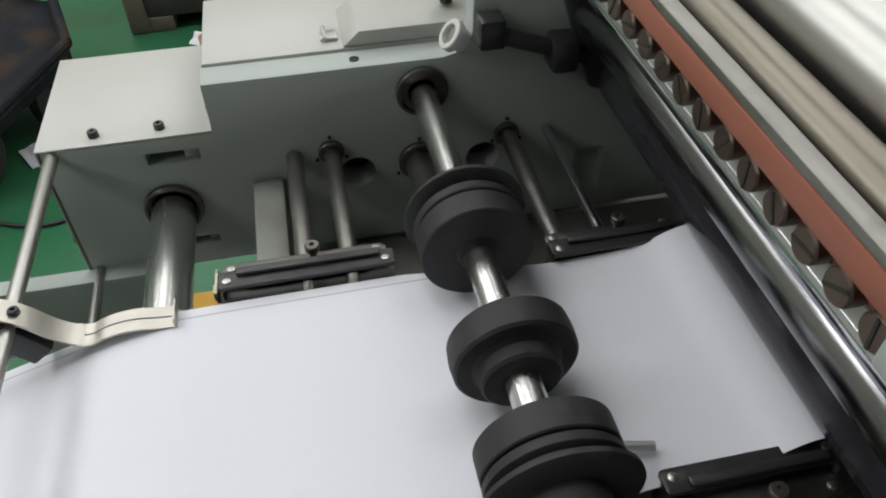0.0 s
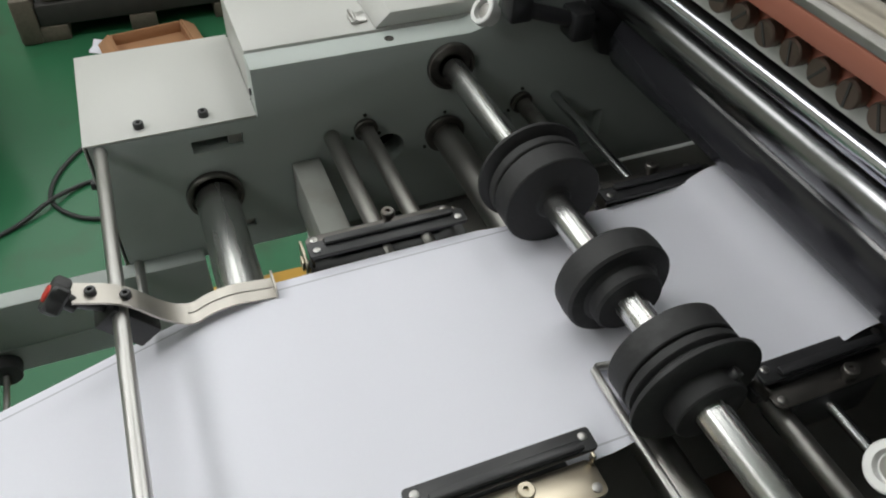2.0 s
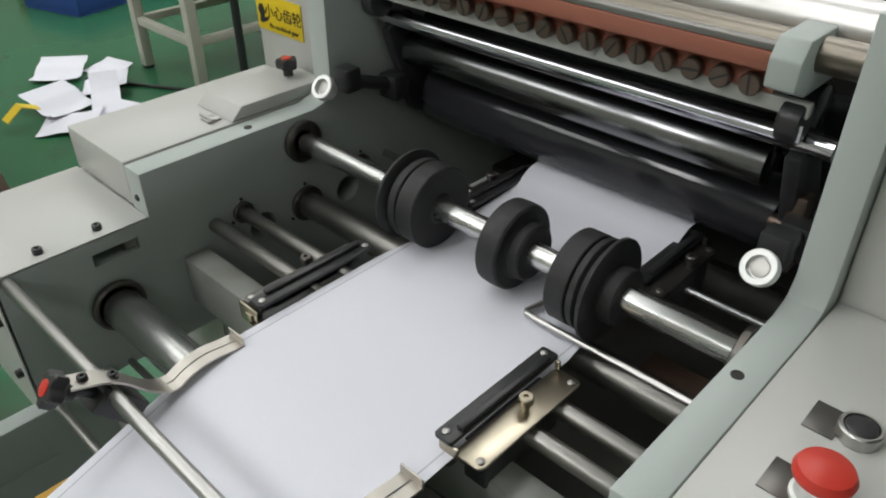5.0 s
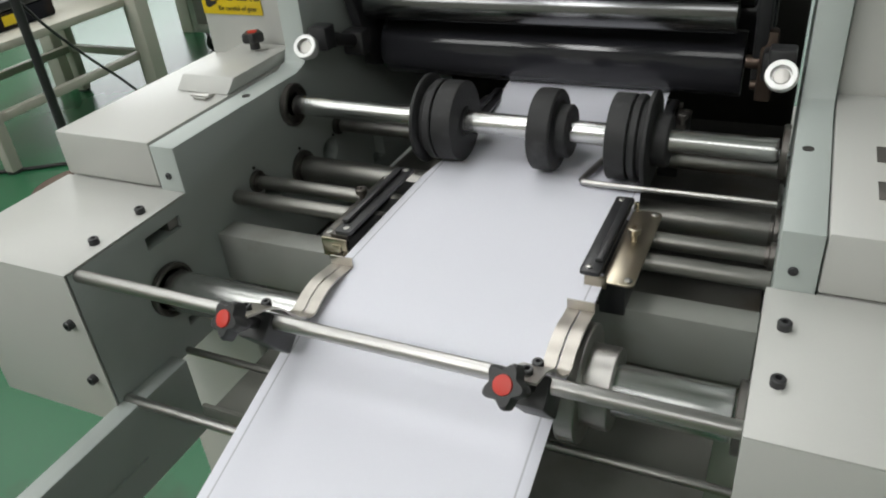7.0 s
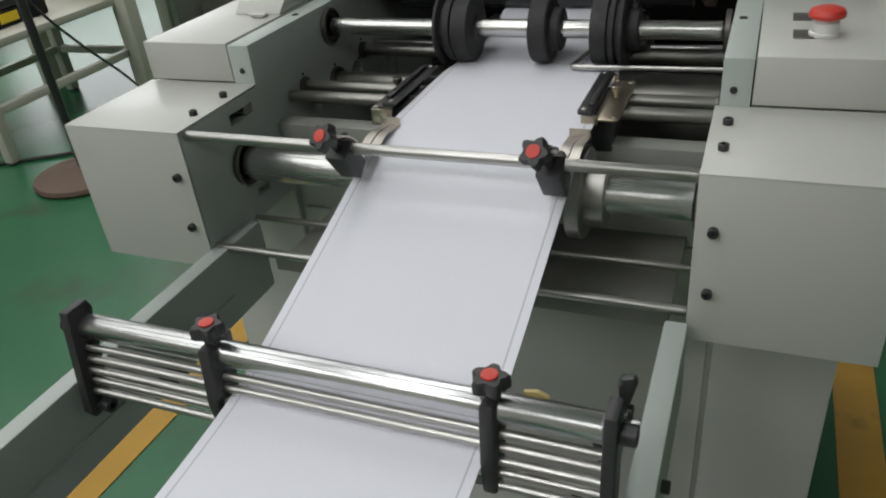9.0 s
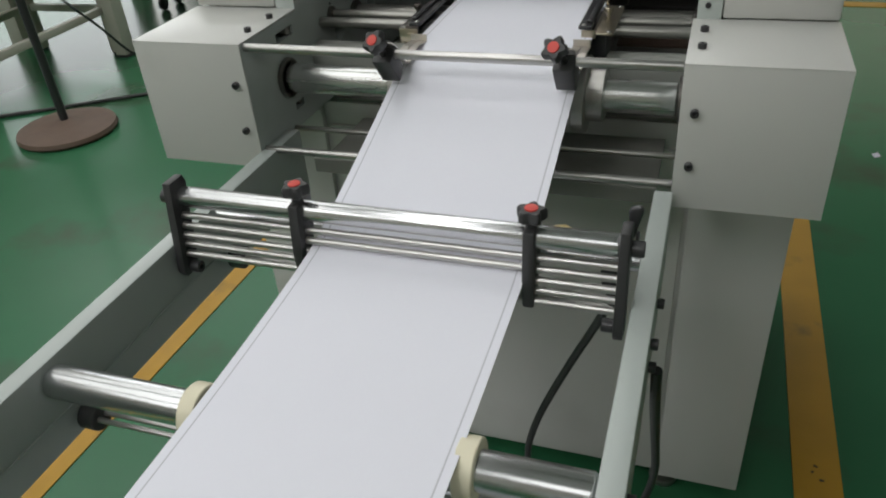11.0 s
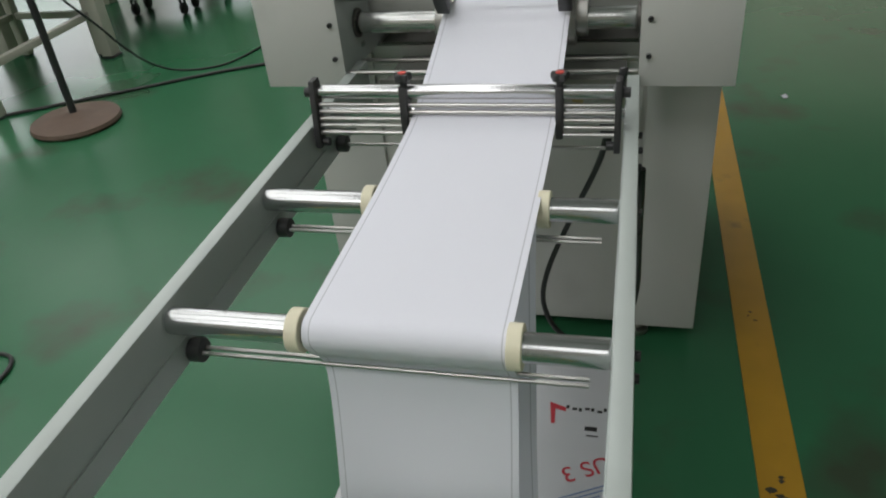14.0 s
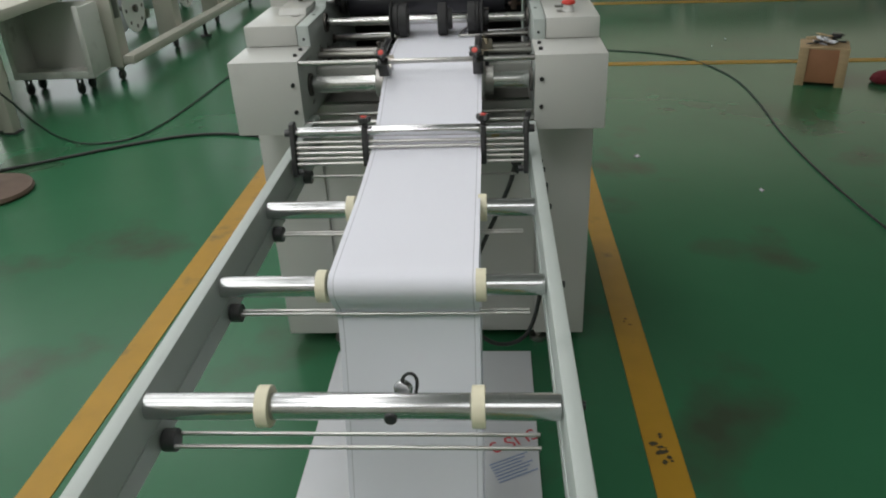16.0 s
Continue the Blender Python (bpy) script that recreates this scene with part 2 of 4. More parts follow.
def ribbon(rows, x0, x1, thick, cols=1):
    """A sheet that runs through the (y, z) rows from x0 to x1."""
    bm = bmesh.new()
    rows = [Vector(r) for r in rows]
    top, bot = [], []
    for i, p in enumerate(rows):
        d = (rows[min(i + 1, len(rows) - 1)] - rows[max(i - 1, 0)]).normalized()
        n = Vector((-d[1], d[0])) * thick / 2
        xs = [x0 + (x1 - x0) * k / cols for k in range(cols + 1)]
        top.append([bm.verts.new((x, p[0] + n[0], p[1] + n[1])) for x in xs])
        bot.append([bm.verts.new((x, p[0] - n[0], p[1] - n[1])) for x in xs])
    for i in range(len(rows) - 1):
        for k in range(cols):
            bm.faces.new((top[i][k], top[i][k + 1], top[i + 1][k + 1], top[i + 1][k]))
            bm.faces.new((bot[i][k], bot[i + 1][k], bot[i + 1][k + 1], bot[i][k + 1]))
        bm.faces.new((top[i][0], top[i + 1][0], bot[i + 1][0], bot[i][0]))
        bm.faces.new((top[i][cols], bot[i][cols], bot[i + 1][cols], top[i + 1][cols]))
    for e in (0, -1):
        for k in range(cols):
            bm.faces.new((top[e][k], bot[e][k], bot[e][k + 1], top[e][k + 1]))
    bmesh.ops.recalc_face_normals(bm, faces=bm.faces)
    return bm


def curve2(pts, times=2):
    pts = [Vector(p) for p in pts]
    for _ in range(times):
        nxt = [pts[0]]
        for a, b in zip(pts, pts[1:]):
            nxt += [a * 0.75 + b * 0.25, a * 0.25 + b * 0.75]
        pts = nxt + [pts[-1]]
    return pts


def part(name, bm, material, parent=None, label="", smooth=True):
    me = bpy.data.meshes.new(name)
    bm.to_mesh(me)
    bm.free()
    me.materials.append(material)
    if smooth:
        for p in me.polygons:
            p.use_smooth = True
        me.set_sharp_from_angle(angle=radians(32))
    ob = new(name, me)
    ob.parent = parent
    if label:
        ob["label"] = label
    return ob


def thing(name, label, category, group="", at=(0, 0, 0), turn=0):
    ob = new(name)
    ob.matrix_world = pose(*at, 0, 0, turn)
    ob.empty_display_size = 0.05
    return tagged(ob, label, category, group)


def solid(name, bm, material, label, category="", group="", kind=""):
    return tagged(part(name, bm, material), label, category, group, kind)


def cut(ob, cutters):
    for c in cutters:
        me = bpy.data.meshes.new("cutter")
        c.to_mesh(me)
        c.free()
        k = new("cutter", me)
        mod = ob.modifiers.new("cut", "BOOLEAN")
        mod.operation, mod.object, mod.solver = "DIFFERENCE", k, "EXACT"
        baked = bpy.data.meshes.new_from_object(ob.evaluated_get(bpy.context.evaluated_depsgraph_get()))
        ob.modifiers.clear()
        old = ob.data
        ob.data = baked
        baked.name = old.name
        bpy.data.objects.remove(k)
        bpy.data.meshes.remove(me)
    return ob


def bolt(parent, p, axis, r=0.0048, h=0.006):
    """A black socket-head screw with its recess."""
    a = {"x": Vector((1, 0, 0)), "-x": Vector((-1, 0, 0)), "y": Vector((0, 1, 0)), "-y": Vector((0, -1, 0)), "z": Vector((0, 0, 1))}[axis]
    p = Vector(p)
    turn = a.to_track_quat("X", "Z").to_matrix().to_4x4()
    m = Matrix.Translation(p) @ turn
    bm = lathe([(0, r * 0.9), (0, r), (h - 0.0008, r), (h, r * 0.85), (h, r * 0.45), (h * 0.4, r * 0.42), (h * 0.4, 0)], m, 16)
    return part("bolt", bm, BLACK, parent)


# ---- hall ----
solid("floor", bx(-9.2, 9.2, -7.2, 11.2, -0.12, 0.0, 0), FLOORM, "glossy green epoxy factory floor with scuffs", kind="structure")
# Walls and ceiling are unseen; the right-hand opening only houses the added lamp.
wn_ = solid("wall_north", bx(-9.2, 9.2, 11, 11.2, 0, 4.8, 0), WALLM, "pale hall wall with a band of windows", kind="structure")
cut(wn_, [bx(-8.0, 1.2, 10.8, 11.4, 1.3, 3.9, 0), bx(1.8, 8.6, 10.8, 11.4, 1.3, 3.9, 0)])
solid("wall_south", bx(-9.2, 9.2, -7.2, -7, 0, 4.8, 0), WALLM, "pale plastered hall wall", kind="structure")
solid("wall_east", bx(9, 9.2, -7, 11, 0, 4.8, 0), WALLM, "pale plastered hall wall", kind="structure")
ww = solid("wall_west", bx(-9.2, -9, -7, 11, 0, 4.8, 0), WALLM, "pale hall wall with a band of windows", kind="structure")
cut(ww, [bx(-9.4, -8.8, 6.5, 10.5, 1.3, 3.9, 0)])
solid("ceiling", bx(-9.2, 9.2, -7.2, 11.2, 4.8, 5.0, 0), CEILM, "pale flat hall ceiling", kind="structure")
# Added panel bodies for the unseen lamps above the press.
for lx, ly, w, watts in LAMPS:
    cl = thing("added_ceiling_panel", "unseen wide white light panel added to the ceiling", "ceiling light", "hall ceiling lights", (lx, ly, 4.8))
    part("housing", bx(-w / 2 - 0.05, w / 2 + 0.05, -1.25, 1.25, -0.13, 0, 0.01), COVER, cl)
    part("diffuser", bx(-w / 2 - 0.01, w / 2 + 0.01, -1.21, 1.21, -0.16, -0.133, 0.01), TUBE if watts > 10 else OFFTUBE, cl)

# Unseen panel added to keep blue sky out of the floor's reflection.
solid("sky_stop_panel", bx(1.75, 8.65, 11.02, 11.05, 1.25, 3.95, 0.004), mat("cream_panel", (0.62, 0.58, 0.46), 0.8, var=0.05, scale=6), "unseen cream panel added to stop the sky in the right-hand opening", "blind")
for name, o in (("floor_line", ((0.545, -7), (0.632, -7), (0.632, 3.5), (0.545, 3.5))), ("floor_line", ((-1.100, -7), (-1.012, -7), (-0.846, 3.4), (-0.934, 3.4))),
                ("floor_line", ((0.70, 3.46), (8.9, 3.10), (8.9, 3.18), (0.70, 3.54))), ("floor_line", ((0.9, 5.62), (8.9, 5.1), (8.9, 5.2), (0.9, 5.73)))):
    solid(name, prism(o, "z", 0.0, 0.003), YELLOWL, "worn yellow painted line on the floor", "floor marking", "yellow floor lines")

SCUFF = mat("tyre_scuff", (0.035, 0.030, 0.018), 0.6, var=0.3, scale=60)
for i in range(14):
    cx, cy, r = (random.gauss(0.588, 0.012), random.gauss(-0.225, 0.026), random.uniform(0.006, 0.017)) if i < 11 else (random.uniform(0.57, 0.60), random.uniform(0.31, 0.36), 0.006)
    ring = [(cx + r * random.uniform(0.2, 1.0) * math.cos(2 * math.pi * k / 9), cy + 0.8 * r * random.uniform(0.2, 1.0) * math.sin(2 * math.pi * k / 9)) for k in range(9)]
    solid("scuff_mark", prism(ring, "z", 0.0031, 0.0034 + 0.00004 * i), SCUFF, "dark scuff worn into the yellow line", "floor marking", "scuffs on the line")

# ---- press ----
press = thing("printing_press", "light grey forms printing press with chrome shafts and black rollers", "printing press")
for s in (-1, 1):
    outline = [(0.0065, 0.775), (0.0065, 0.9343), (0.158, 0.9343), (0.158, 0.9845), (0.375, 0.9845), (0.394, 0.990), (0.402, 1.006), (0.404, 1.20), (0.95, 1.20), (0.95, 0.775)]
    pl = part("side_plate", prism(outline, "x", s * 0.27 if s < 0 else 0.2735, s * 0.30 if s < 0 else 0.3015, 0.0012), PAINT, press, "thick grey painted side plate")
    a, b = (s * 0.26, s * 0.31)
    holes = [cyl((a, 0.287, 0.867), (b, 0.287, 0.867), 0.0175, 28), cyl((a, 0.415, 0.865), (b, 0.415, 0.865), 0.0175, 28), bx(a, b, 0.094, 0.142, 0.9065, 0.920, 0),
             bx(a, b, 0.114, 0.139, 0.802, 0.812, 0), bx(a, s * 0.286, 0.516, 0.549, 0.80, 0.858, 0)]
    cut(pl, holes)
    # Screw hole painted as a near-black disc on the plate.
    part("screw_hole_disc", cyl((s * 0.2705 if s < 0 else 0.274, 0.464, 0.991), (s * 0.2692 if s < 0 else 0.2727, 0.464, 0.991), 0.0045, 16), VOID, pl)
    # Dark sheet behind the cut holes stands in for the shade inside.
    part("hole_shade_sheet", bx(s * 0.3005, s * 0.3025, 0.05, 0.5, 0.79, 0.935, 0), VOID, pl)
    part("slot_block", bx(s * 0.273, s * 0.299, 0.128, 0.141, 0.908, 0.919, 0.001), DULL, pl)
    part("slot_block", bx(s * 0.273, s * 0.299, 0.129, 0.138, 0.8035, 0.811, 0.001), DULL, pl)
    x0, x1 = s * 0.302 if s < 0 else 0.3028, s * 0.430
    ca = part("lower_cover", merge(bx(x0, x1, 0.0048, 0.60, 0.765, 0.9344, 0.0006), bx(s * 0.2695, x1 + s * 0.0012, 0.003, 0.1575, 0.9348, 0.937, 0.0008), bx(s * 0.2695, x1 + s * 0.0012, 0.003, 0.0045, 0.764, 0.935, 0.0005)), COVER, press, "off-white sheet-metal cover")
    part("upper_cover", bx(x0, x1, 0.1585, 0.421, 0.9375, 0.9865, 0.002), COVER, press, "off-white sheet-metal cover")
    part("tall_cover", bx(x0, x1, 0.4215, 0.95, 0.9375, 1.20, 0.002), COVER, press, "off-white sheet-metal cover")
    for by in (0.053, 0.111):
        bolt(ca, (s * 0.2845, by, 0.937), "z")
    for bz in (0.883, 0.819):
        bolt(ca, (s * 0.285, 0.003, bz), "-y")
    bolt(pl, (s * 0.285, 0.158, 0.953), "-y", 0.0036, 0.002)
    # Another hole whose shade is only the disc's dark colour.
    part("screw_hole_disc", lathe([(0, 0.0046), (0.0008, 0.0046), (0.0008, 0.0038), (0.0002, 0.0034), (0.0002, 0)], Matrix.Translation((s * 0.284, 0.295, 0.9845)) @ pose(0, 0, 0, 0, -90, 0), 18), VOID, pl)

base = part("base_cabinet", bx(-0.457, 0.436, 0.235, 0.95, 0.045, 0.764, 0.003), BASE, press, "grey sheet-metal machine base")
for x0, x1 in ((0.292, 0.436), (-0.457, -0.292)):
    part("door_panel", bx(x0, x1, 0.222, 0.2345, 0.045, 0.764, 0.002), BASE, base)
# Added deck whose dark colour paints in the shade of the press interior.
part("shade_deck", bx(-0.2685, 0.2685, 0.2355, 0.79, 0.7655, 0.7715, 0.001), INNER, press, "added dark deck standing for the deep shade inside the press")
part("drip_plate", bx(0.155, 0.262, 0.385, 0.455, 0.820, 0.824, 0.001), mat("rusty_drip_plate", (0.10, 0.062, 0.045), 0.55, var=0.25, scale=22), press, "rust-brown drip plate")
part("front_panel", bx(-0.285, 0.285, 0.229, 0.2345, 0.060, 0.725, 0.002), BASE, base)
part("cross_tray", merge(bx(-0.222, 0.249, 0.06, 0.2285, 0.735, 0.742, 0.001), bx(-0.222, 0.249, 0.055, 0.06, 0.735, 0.757, 0.001)), TRAYM, press)
for fx in (-0.30, 0.305):
    for fy in (0.26, 0.88):
        part("levelling_foot", merge(cyl((fx, fy, 0.0), (fx, fy, 0.014), 0.026, 20, 0.002), cyl((fx, fy, 0.014), (fx, fy, 0.0445), 0.009, 12)), DULL, press)


def cross(name, y, z, r, m, x0=-0.2695, x1=0.2730, flange=0, w=0.001):
    ob = part(name, cyl((x0, y, z), (x1, y, z), r, 28, w), m, press)
    if flange:
        for s, x in ((1, x0), (-1, x1)):
            f = part("flange", lathe([(0, flange), (s * 0.004, flange), (s * 0.005, flange - 0.001), (s * 0.005, flange * 0.72), (s * 0.008, flange * 0.70), (s * 0.008, r + 0.0004), (0, r + 0.0004)], Matrix.Translation((x, y, z)), 32), DARKST, ob)
            for k in range(3):
                an = radians(90 + 120 * k)
                fy, fz = y + (flange + 0.004) * math.cos(an), z + (flange + 0.004) * math.sin(an)
                part("small_screw", cyl((x, fy, fz), (x + s * 0.0015, fy, fz), 0.0018, 10), VOID, ob)
    return ob


cross("guide_rod", 0.016, 0.929, 0.0058, STEEL)
cross("cross_rod", 0.227, 0.896, 0.0080, RODST)
cross("cross_rod", 0.263, 0.897, 0.0080, RODST, flange=0.0125)
cross("cross_roller", 0.350, 0.872, 0.0155, RODST, flange=0.022)
cross("cross_rod", 0.439, 0.892, 0.0085, DULL, flange=0.0125)
cross("cross_rod", 0.480, 0.892, 0.005, CHROME)
cross("lower_rod", 0.0155, 0.787, 0.005, STEEL)
cross("lower_rod", 0.100, 0.780, 0.004, DULL)
part("square_bar", bx(-0.2695, 0.2695, 0.184, 0.213, 0.815, 0.874, 0.002), mat("greyed_bar", (0.25, 0.255, 0.235), 0.45, var=0.1, scale=20, stain=(0.17, 0.16, 0.14), stain_scale=9, stain_at=0.55), press)

# feed roller and the wheel shaft turn
feed = part("feed_roller", cyl((-0.262, 0, 0), (0.262, 0, 0), 0.0205, 32, 0.001), POLISHED, press, "polished steel feed roller")
wheel_shaft = part("wheel_shaft", cyl((-0.262, 0, 0), (0.262, 0, 0), 0.0116, 32, 0.001), POLISHED, press, "polished steel shaft with black rubber wheels")
feed.matrix_basis, wheel_shaft.matrix_basis = pose(0, 0.105, 0.855), pose(0, 0.354, 0.953)
for y, z, fl, r in ((0.105, 0.855, 0.028, 0.0215), (0.354, 0.953, 0.025, 0.0135)):
    for s in (-1, 1):
        part("flange", lathe([(0, fl), (-s * 0.005, fl), (-s * 0.006, fl - 0.001), (-s * 0.006, fl * 0.86), (-s * 0.003, fl * 0.84), (-s * 0.003, r), (0, r)], Matrix.Translation((s * 0.2695, y, z)), 36), DARKST, press)
for x, sgn in ((-0.068, -1), (0.140, 1)):
    part("feed_disc", lathe([(0, 0.0210), (0, 0.047), (sgn * 0.001, 0.0482), (sgn * 0.015, 0.0482), (sgn * 0.016, 0.047), (sgn * 0.016, 0.033), (sgn * 0.036, 0.033), (sgn * 0.037, 0.032), (sgn * 0.037, 0.0210)], Matrix.Translation((x, 0, 0)), 40), DULL, feed, "dull steel edge disc")
T = Matrix.Translation
WH = 0.0415
part("rubber_wheel", lathe([(-0.026, 0.0118), (-0.026, 0.046), (-0.025, 0.0475), (-0.022, 0.0475), (-0.021, 0.046), (-0.019, 0.037), (-0.014, 0.037), (-0.014, WH), (-0.013, WH + 0.001), (-0.006, WH + 0.001), (-0.005, WH), (-0.005, WH - 0.003), (-0.003, WH - 0.003), (-0.003, WH), (-0.002, WH + 0.001), (0.018, WH + 0.001), (0.019, WH), (0.019, 0.016), (0.021, 0.014), (0.021, 0.0118)], T((-0.066, 0, 0)), 48), RUBBER, wheel_shaft, "grooved black rubber wheel with a flange")
part("rubber_wheel", lathe([(-0.013, 0.0118), (-0.013, WH - 0.002), (-0.011, WH), (-0.001, WH + 0.0008), (0.009, WH), (0.011, WH - 0.002), (0.011, 0.030), (0.013, 0.027), (0.022, 0.027), (0.024, 0.025), (0.024, 0.0118)], T((0.046, 0, 0)), 40), RUBBER, wheel_shaft, "black rubber wheel with a stepped hub")
part("rubber_wheel", lathe([(-0.016, 0.0118), (-0.016, WH), (-0.015, WH + 0.001), (0.003, WH + 0.001), (0.004, WH), (0.004, WH - 0.003), (0.006, WH - 0.003), (0.006, WH), (0.007, WH + 0.001), (0.012, WH + 0.001), (0.013, WH), (0.014, 0.038), (0.018, 0.038), (0.019, 0.046), (0.020, 0.0475), (0.023, 0.0475), (0.024, 0.046), (0.025, 0.026), (0.038, 0.026), (0.039, 0.025), (0.039, 0.0118)], T((0.127, 0, 0)), 48), RUBBER, wheel_shaft, "grooved black rubber wheel with a flange")
part("hub_screw", cyl((0.159, 0.020, 0), (0.159, 0.031, 0), 0.004, 14, 0.0008), BLACK, wheel_shaft)


def rounded(x0, x1, y0, y1, r, n=4):
    x0, x1 = min(x0, x1), max(x0, x1)
    pts = []
    for cx, cy, a in ((x1 - r, y1 - r, 0), (x0 + r, y1 - r, 90), (x0 + r, y0 + r, 180), (x1 - r, y0 + r, 270)):
        pts += [(cx + r * math.cos(radians(a + 90 * k / n)), cy + r * math.sin(radians(a + 90 * k / n))) for k in range(n + 1)]
    return pts


def edge_guide(y0, y1, xe, s, z, metal, pan):
    """Edge guide: a slim black top plate by the paper, a rounded bracket plate with screws behind it."""
    g = part("edge_guide", merge(prism(rounded(xe, xe + s * 0.017, y0, y1, 0.003), "z", z, z + 0.004, 0.0007), bx(xe + s * 0.009, xe + s * 0.0165, y0 + 0.014, y1 - 0.010, z + 0.004, z + 0.0085, 0.0025), prism(rounded(xe, xe + s * 0.016, y0, y1, 0.003), "z", z - 0.022, z - 0.013)), BLACK, press, "black edge guide beside the paper")
    b0, b1 = y0 + 0.002, y1 - 0.005
    br = part("bracket", merge(prism(rounded(xe + s * 0.0175, xe + s * pan, b0, b1, 0.006), "z", z - 0.0075, z - 0.005, 0.0006), bx(xe + s * 0.0175, xe + s * 0.022, b1 - 0.002, b1 + 0.0003, z - 0.005, z + 0.003, 0.0005), bx(xe + s * 0.004, xe + s * 0.022, b0 - 0.0003, b0 + 0.002, z - 0.012, z - 0.001, 0.0005)), metal, g, "rounded plated bracket with screws")
    part("block", bx(xe + s * 0.012, xe + s * 0.034, y0 + 0.02, y1 - 0.02, z - 0.05, z - 0.008, 0.002), BLACK, g)
    ym, xs = (y0 + y1) / 2, xe + s * 0.029
    part("thumb_screw", lathe([(0, 0.0030), (0.007, 0.0030), (0.007, 0.0054), (0.008, 0.0060), (0.0125, 0.0060), (0.0135, 0.0052), (0.0135, 0.0022), (0.0110, 0.0020), (0.0110, 0)], T((xs, ym + 0.006, z - 0.005)) @ pose(0, 0, 0, 0, -90, 0), 20), metal, br)
    for yy in (y0 + 0.007, y1 - 0.007):
        part("small_screw", lathe([(0, 0.0032), (0.0008, 0.0032), (0.0014, 0.0022), (0.0014, 0)], T((xe + s * 0.0065, yy, z + 0.004)) @ pose(0, 0, 0, 0, -90, 0), 14), STEEL, g)
    for yy in (b0 + 0.007, b1 - 0.007):
        part("small_screw", lathe([(0, 0.0034), (0.0010, 0.0034), (0.0016, 0.0024), (0.0016, 0)], T((xe + s * (pan - 0.006), yy, z - 0.005)) @ pose(0, 0, 0, 0, -90, 0), 14), DULL, br)


edge_guide(0.160, 0.290, 0.131, 1, 0.918, BRASSY, 0.044)
edge_guide(0.160, 0.297, -0.084, -1, 0.916, DARKST, 0.034)
part("guide_tab", merge(bx(-0.114, -0.087, 0.1565, 0.1590, 0.893, 0.913, 0.001), bx(-0.102, -0.092, 0.1540, 0.1563, 0.898, 0.908, 0.002)), BRASSY, press, "small bright plated tab with a screw")
edge_guide(0.420, 0.537, -0.063, -1, 0.917, DARKST, 0.034)
edge_guide(0.424, 0.540, 0.129, 1, 0.918, DARKST, 0.034)


def knob(p, axis, parent, r=0.014, h=0.014):
    """A black five-lobed star knob with a red cap, drawn along the axis."""
    turn = Vector(axis).to_track_quat("X", "Z").to_matrix().to_4x4()
    m = Matrix.Translation(p) @ turn
    bm = bmesh.new()
    n = 40
    rings = []
    for x, k in ((0, 0.86), (h * 0.15, 1.0), (h * 0.8, 1.0), (h, 0.86)):
        rings.append([bm.verts.new(m @ Vector((x, *(k * r * (0.88 + 0.16 * math.cos(5 * 2 * math.pi * i / n)) * Vector((math.cos(2 * math.pi * i / n), math.sin(2 * math.pi * i / n))))))) for i in range(n)])
    for a, b in zip(rings, rings[1:]):
        for i in range(n):
            bm.faces.new((a[i], a[(i + 1) % n], b[(i + 1) % n], b[i]))
    bm.faces.new(rings[0][::-1]), bm.faces.new(rings[-1])
    bmesh.ops.recalc_face_normals(bm, faces=bm.faces)
    k = part("star_knob", merge(bm, lathe([(-h * 0.7, 0.006), (0, 0.006), (0, 0)], m, 16)), PLASTIC, parent, "black star knob with a red cap")
    part("red_cap", lathe([(h, r * 0.45), (h + 0.0012, r * 0.43), (h + 0.0016, r * 0.3), (h + 0.0016, 0)], m, 20), REDDOT, k)
    return k


# pressing arms on the guide rod
for x, s, tilt in ((-0.074, -1, (-0.18, -0.70, 0.62)), (0.142, 1, (-0.10, -0.72, 0.66))):
    block = bx(-0.012, 0.012, -0.017, 0.005, -0.034, 0.008, 0.002)
    bmesh.ops.transform(block, matrix=pose(x, 0.015, 0.929, 38), verts=block.verts)
    arm = part("pressing_arm", block, PLASTIC, press, "bright curved pressing arm on a black clamp block")
    cap = Vector((-0.0725 if s < 0 else 0.1355, -0.0245, 0.9595))
    knob(cap - 0.0136 * Vector(tilt), tilt, arm, 0.0145, 0.012)
    part("stem", cyl(Vector((x, 0.006, 0.933)), cap - 0.014 * Vector(tilt), 0.0045, 12), BLACK, arm)
    prof = curve2([(-0.010, 0.952), (0.022, 0.940), (0.043, 0.912), (0.062, 0.900), (0.076, 0.908), (0.096, 0.9115), (0.112, 0.909), (0.127, 0.9075)], 2)
    cut_at = 6
    part("arm_plate", ribbon(prof[: cut_at * 2 + 2], x - 0.010, x + 0.010, 0.0018), BRIGHTARM, arm)
    for dx in (-0.0058, 0.0058):
        part("arm_strip", ribbon(prof[cut_at * 2:], x + dx - 0.0050, x + dx + 0.0050, 0.0016), BRIGHTARM, arm)
    part("arm_tip", bx(x - 0.011, x + 0.011, 0.1265, 0.1282, 0.9055, 0.9165, 0.0004), BRIGHTARM, arm)
    for by, bz in ((0.002, 0.9476), (0.023, 0.9365)):
        bolt(arm, (x, by, bz), "z", 0.004, 0.005)

part("wire_guide", sweep([(0.268, 0.318, 0.918), (0.10, 0.320, 0.9155), (0.090, 0.321, 0.9155), (0.088, 0.324, 0.9155), (0.089, 0.330, 0.9155), (0.112, 0.430, 0.920)], 0.0032, 10), STEEL, press, "bent steel wire guide")

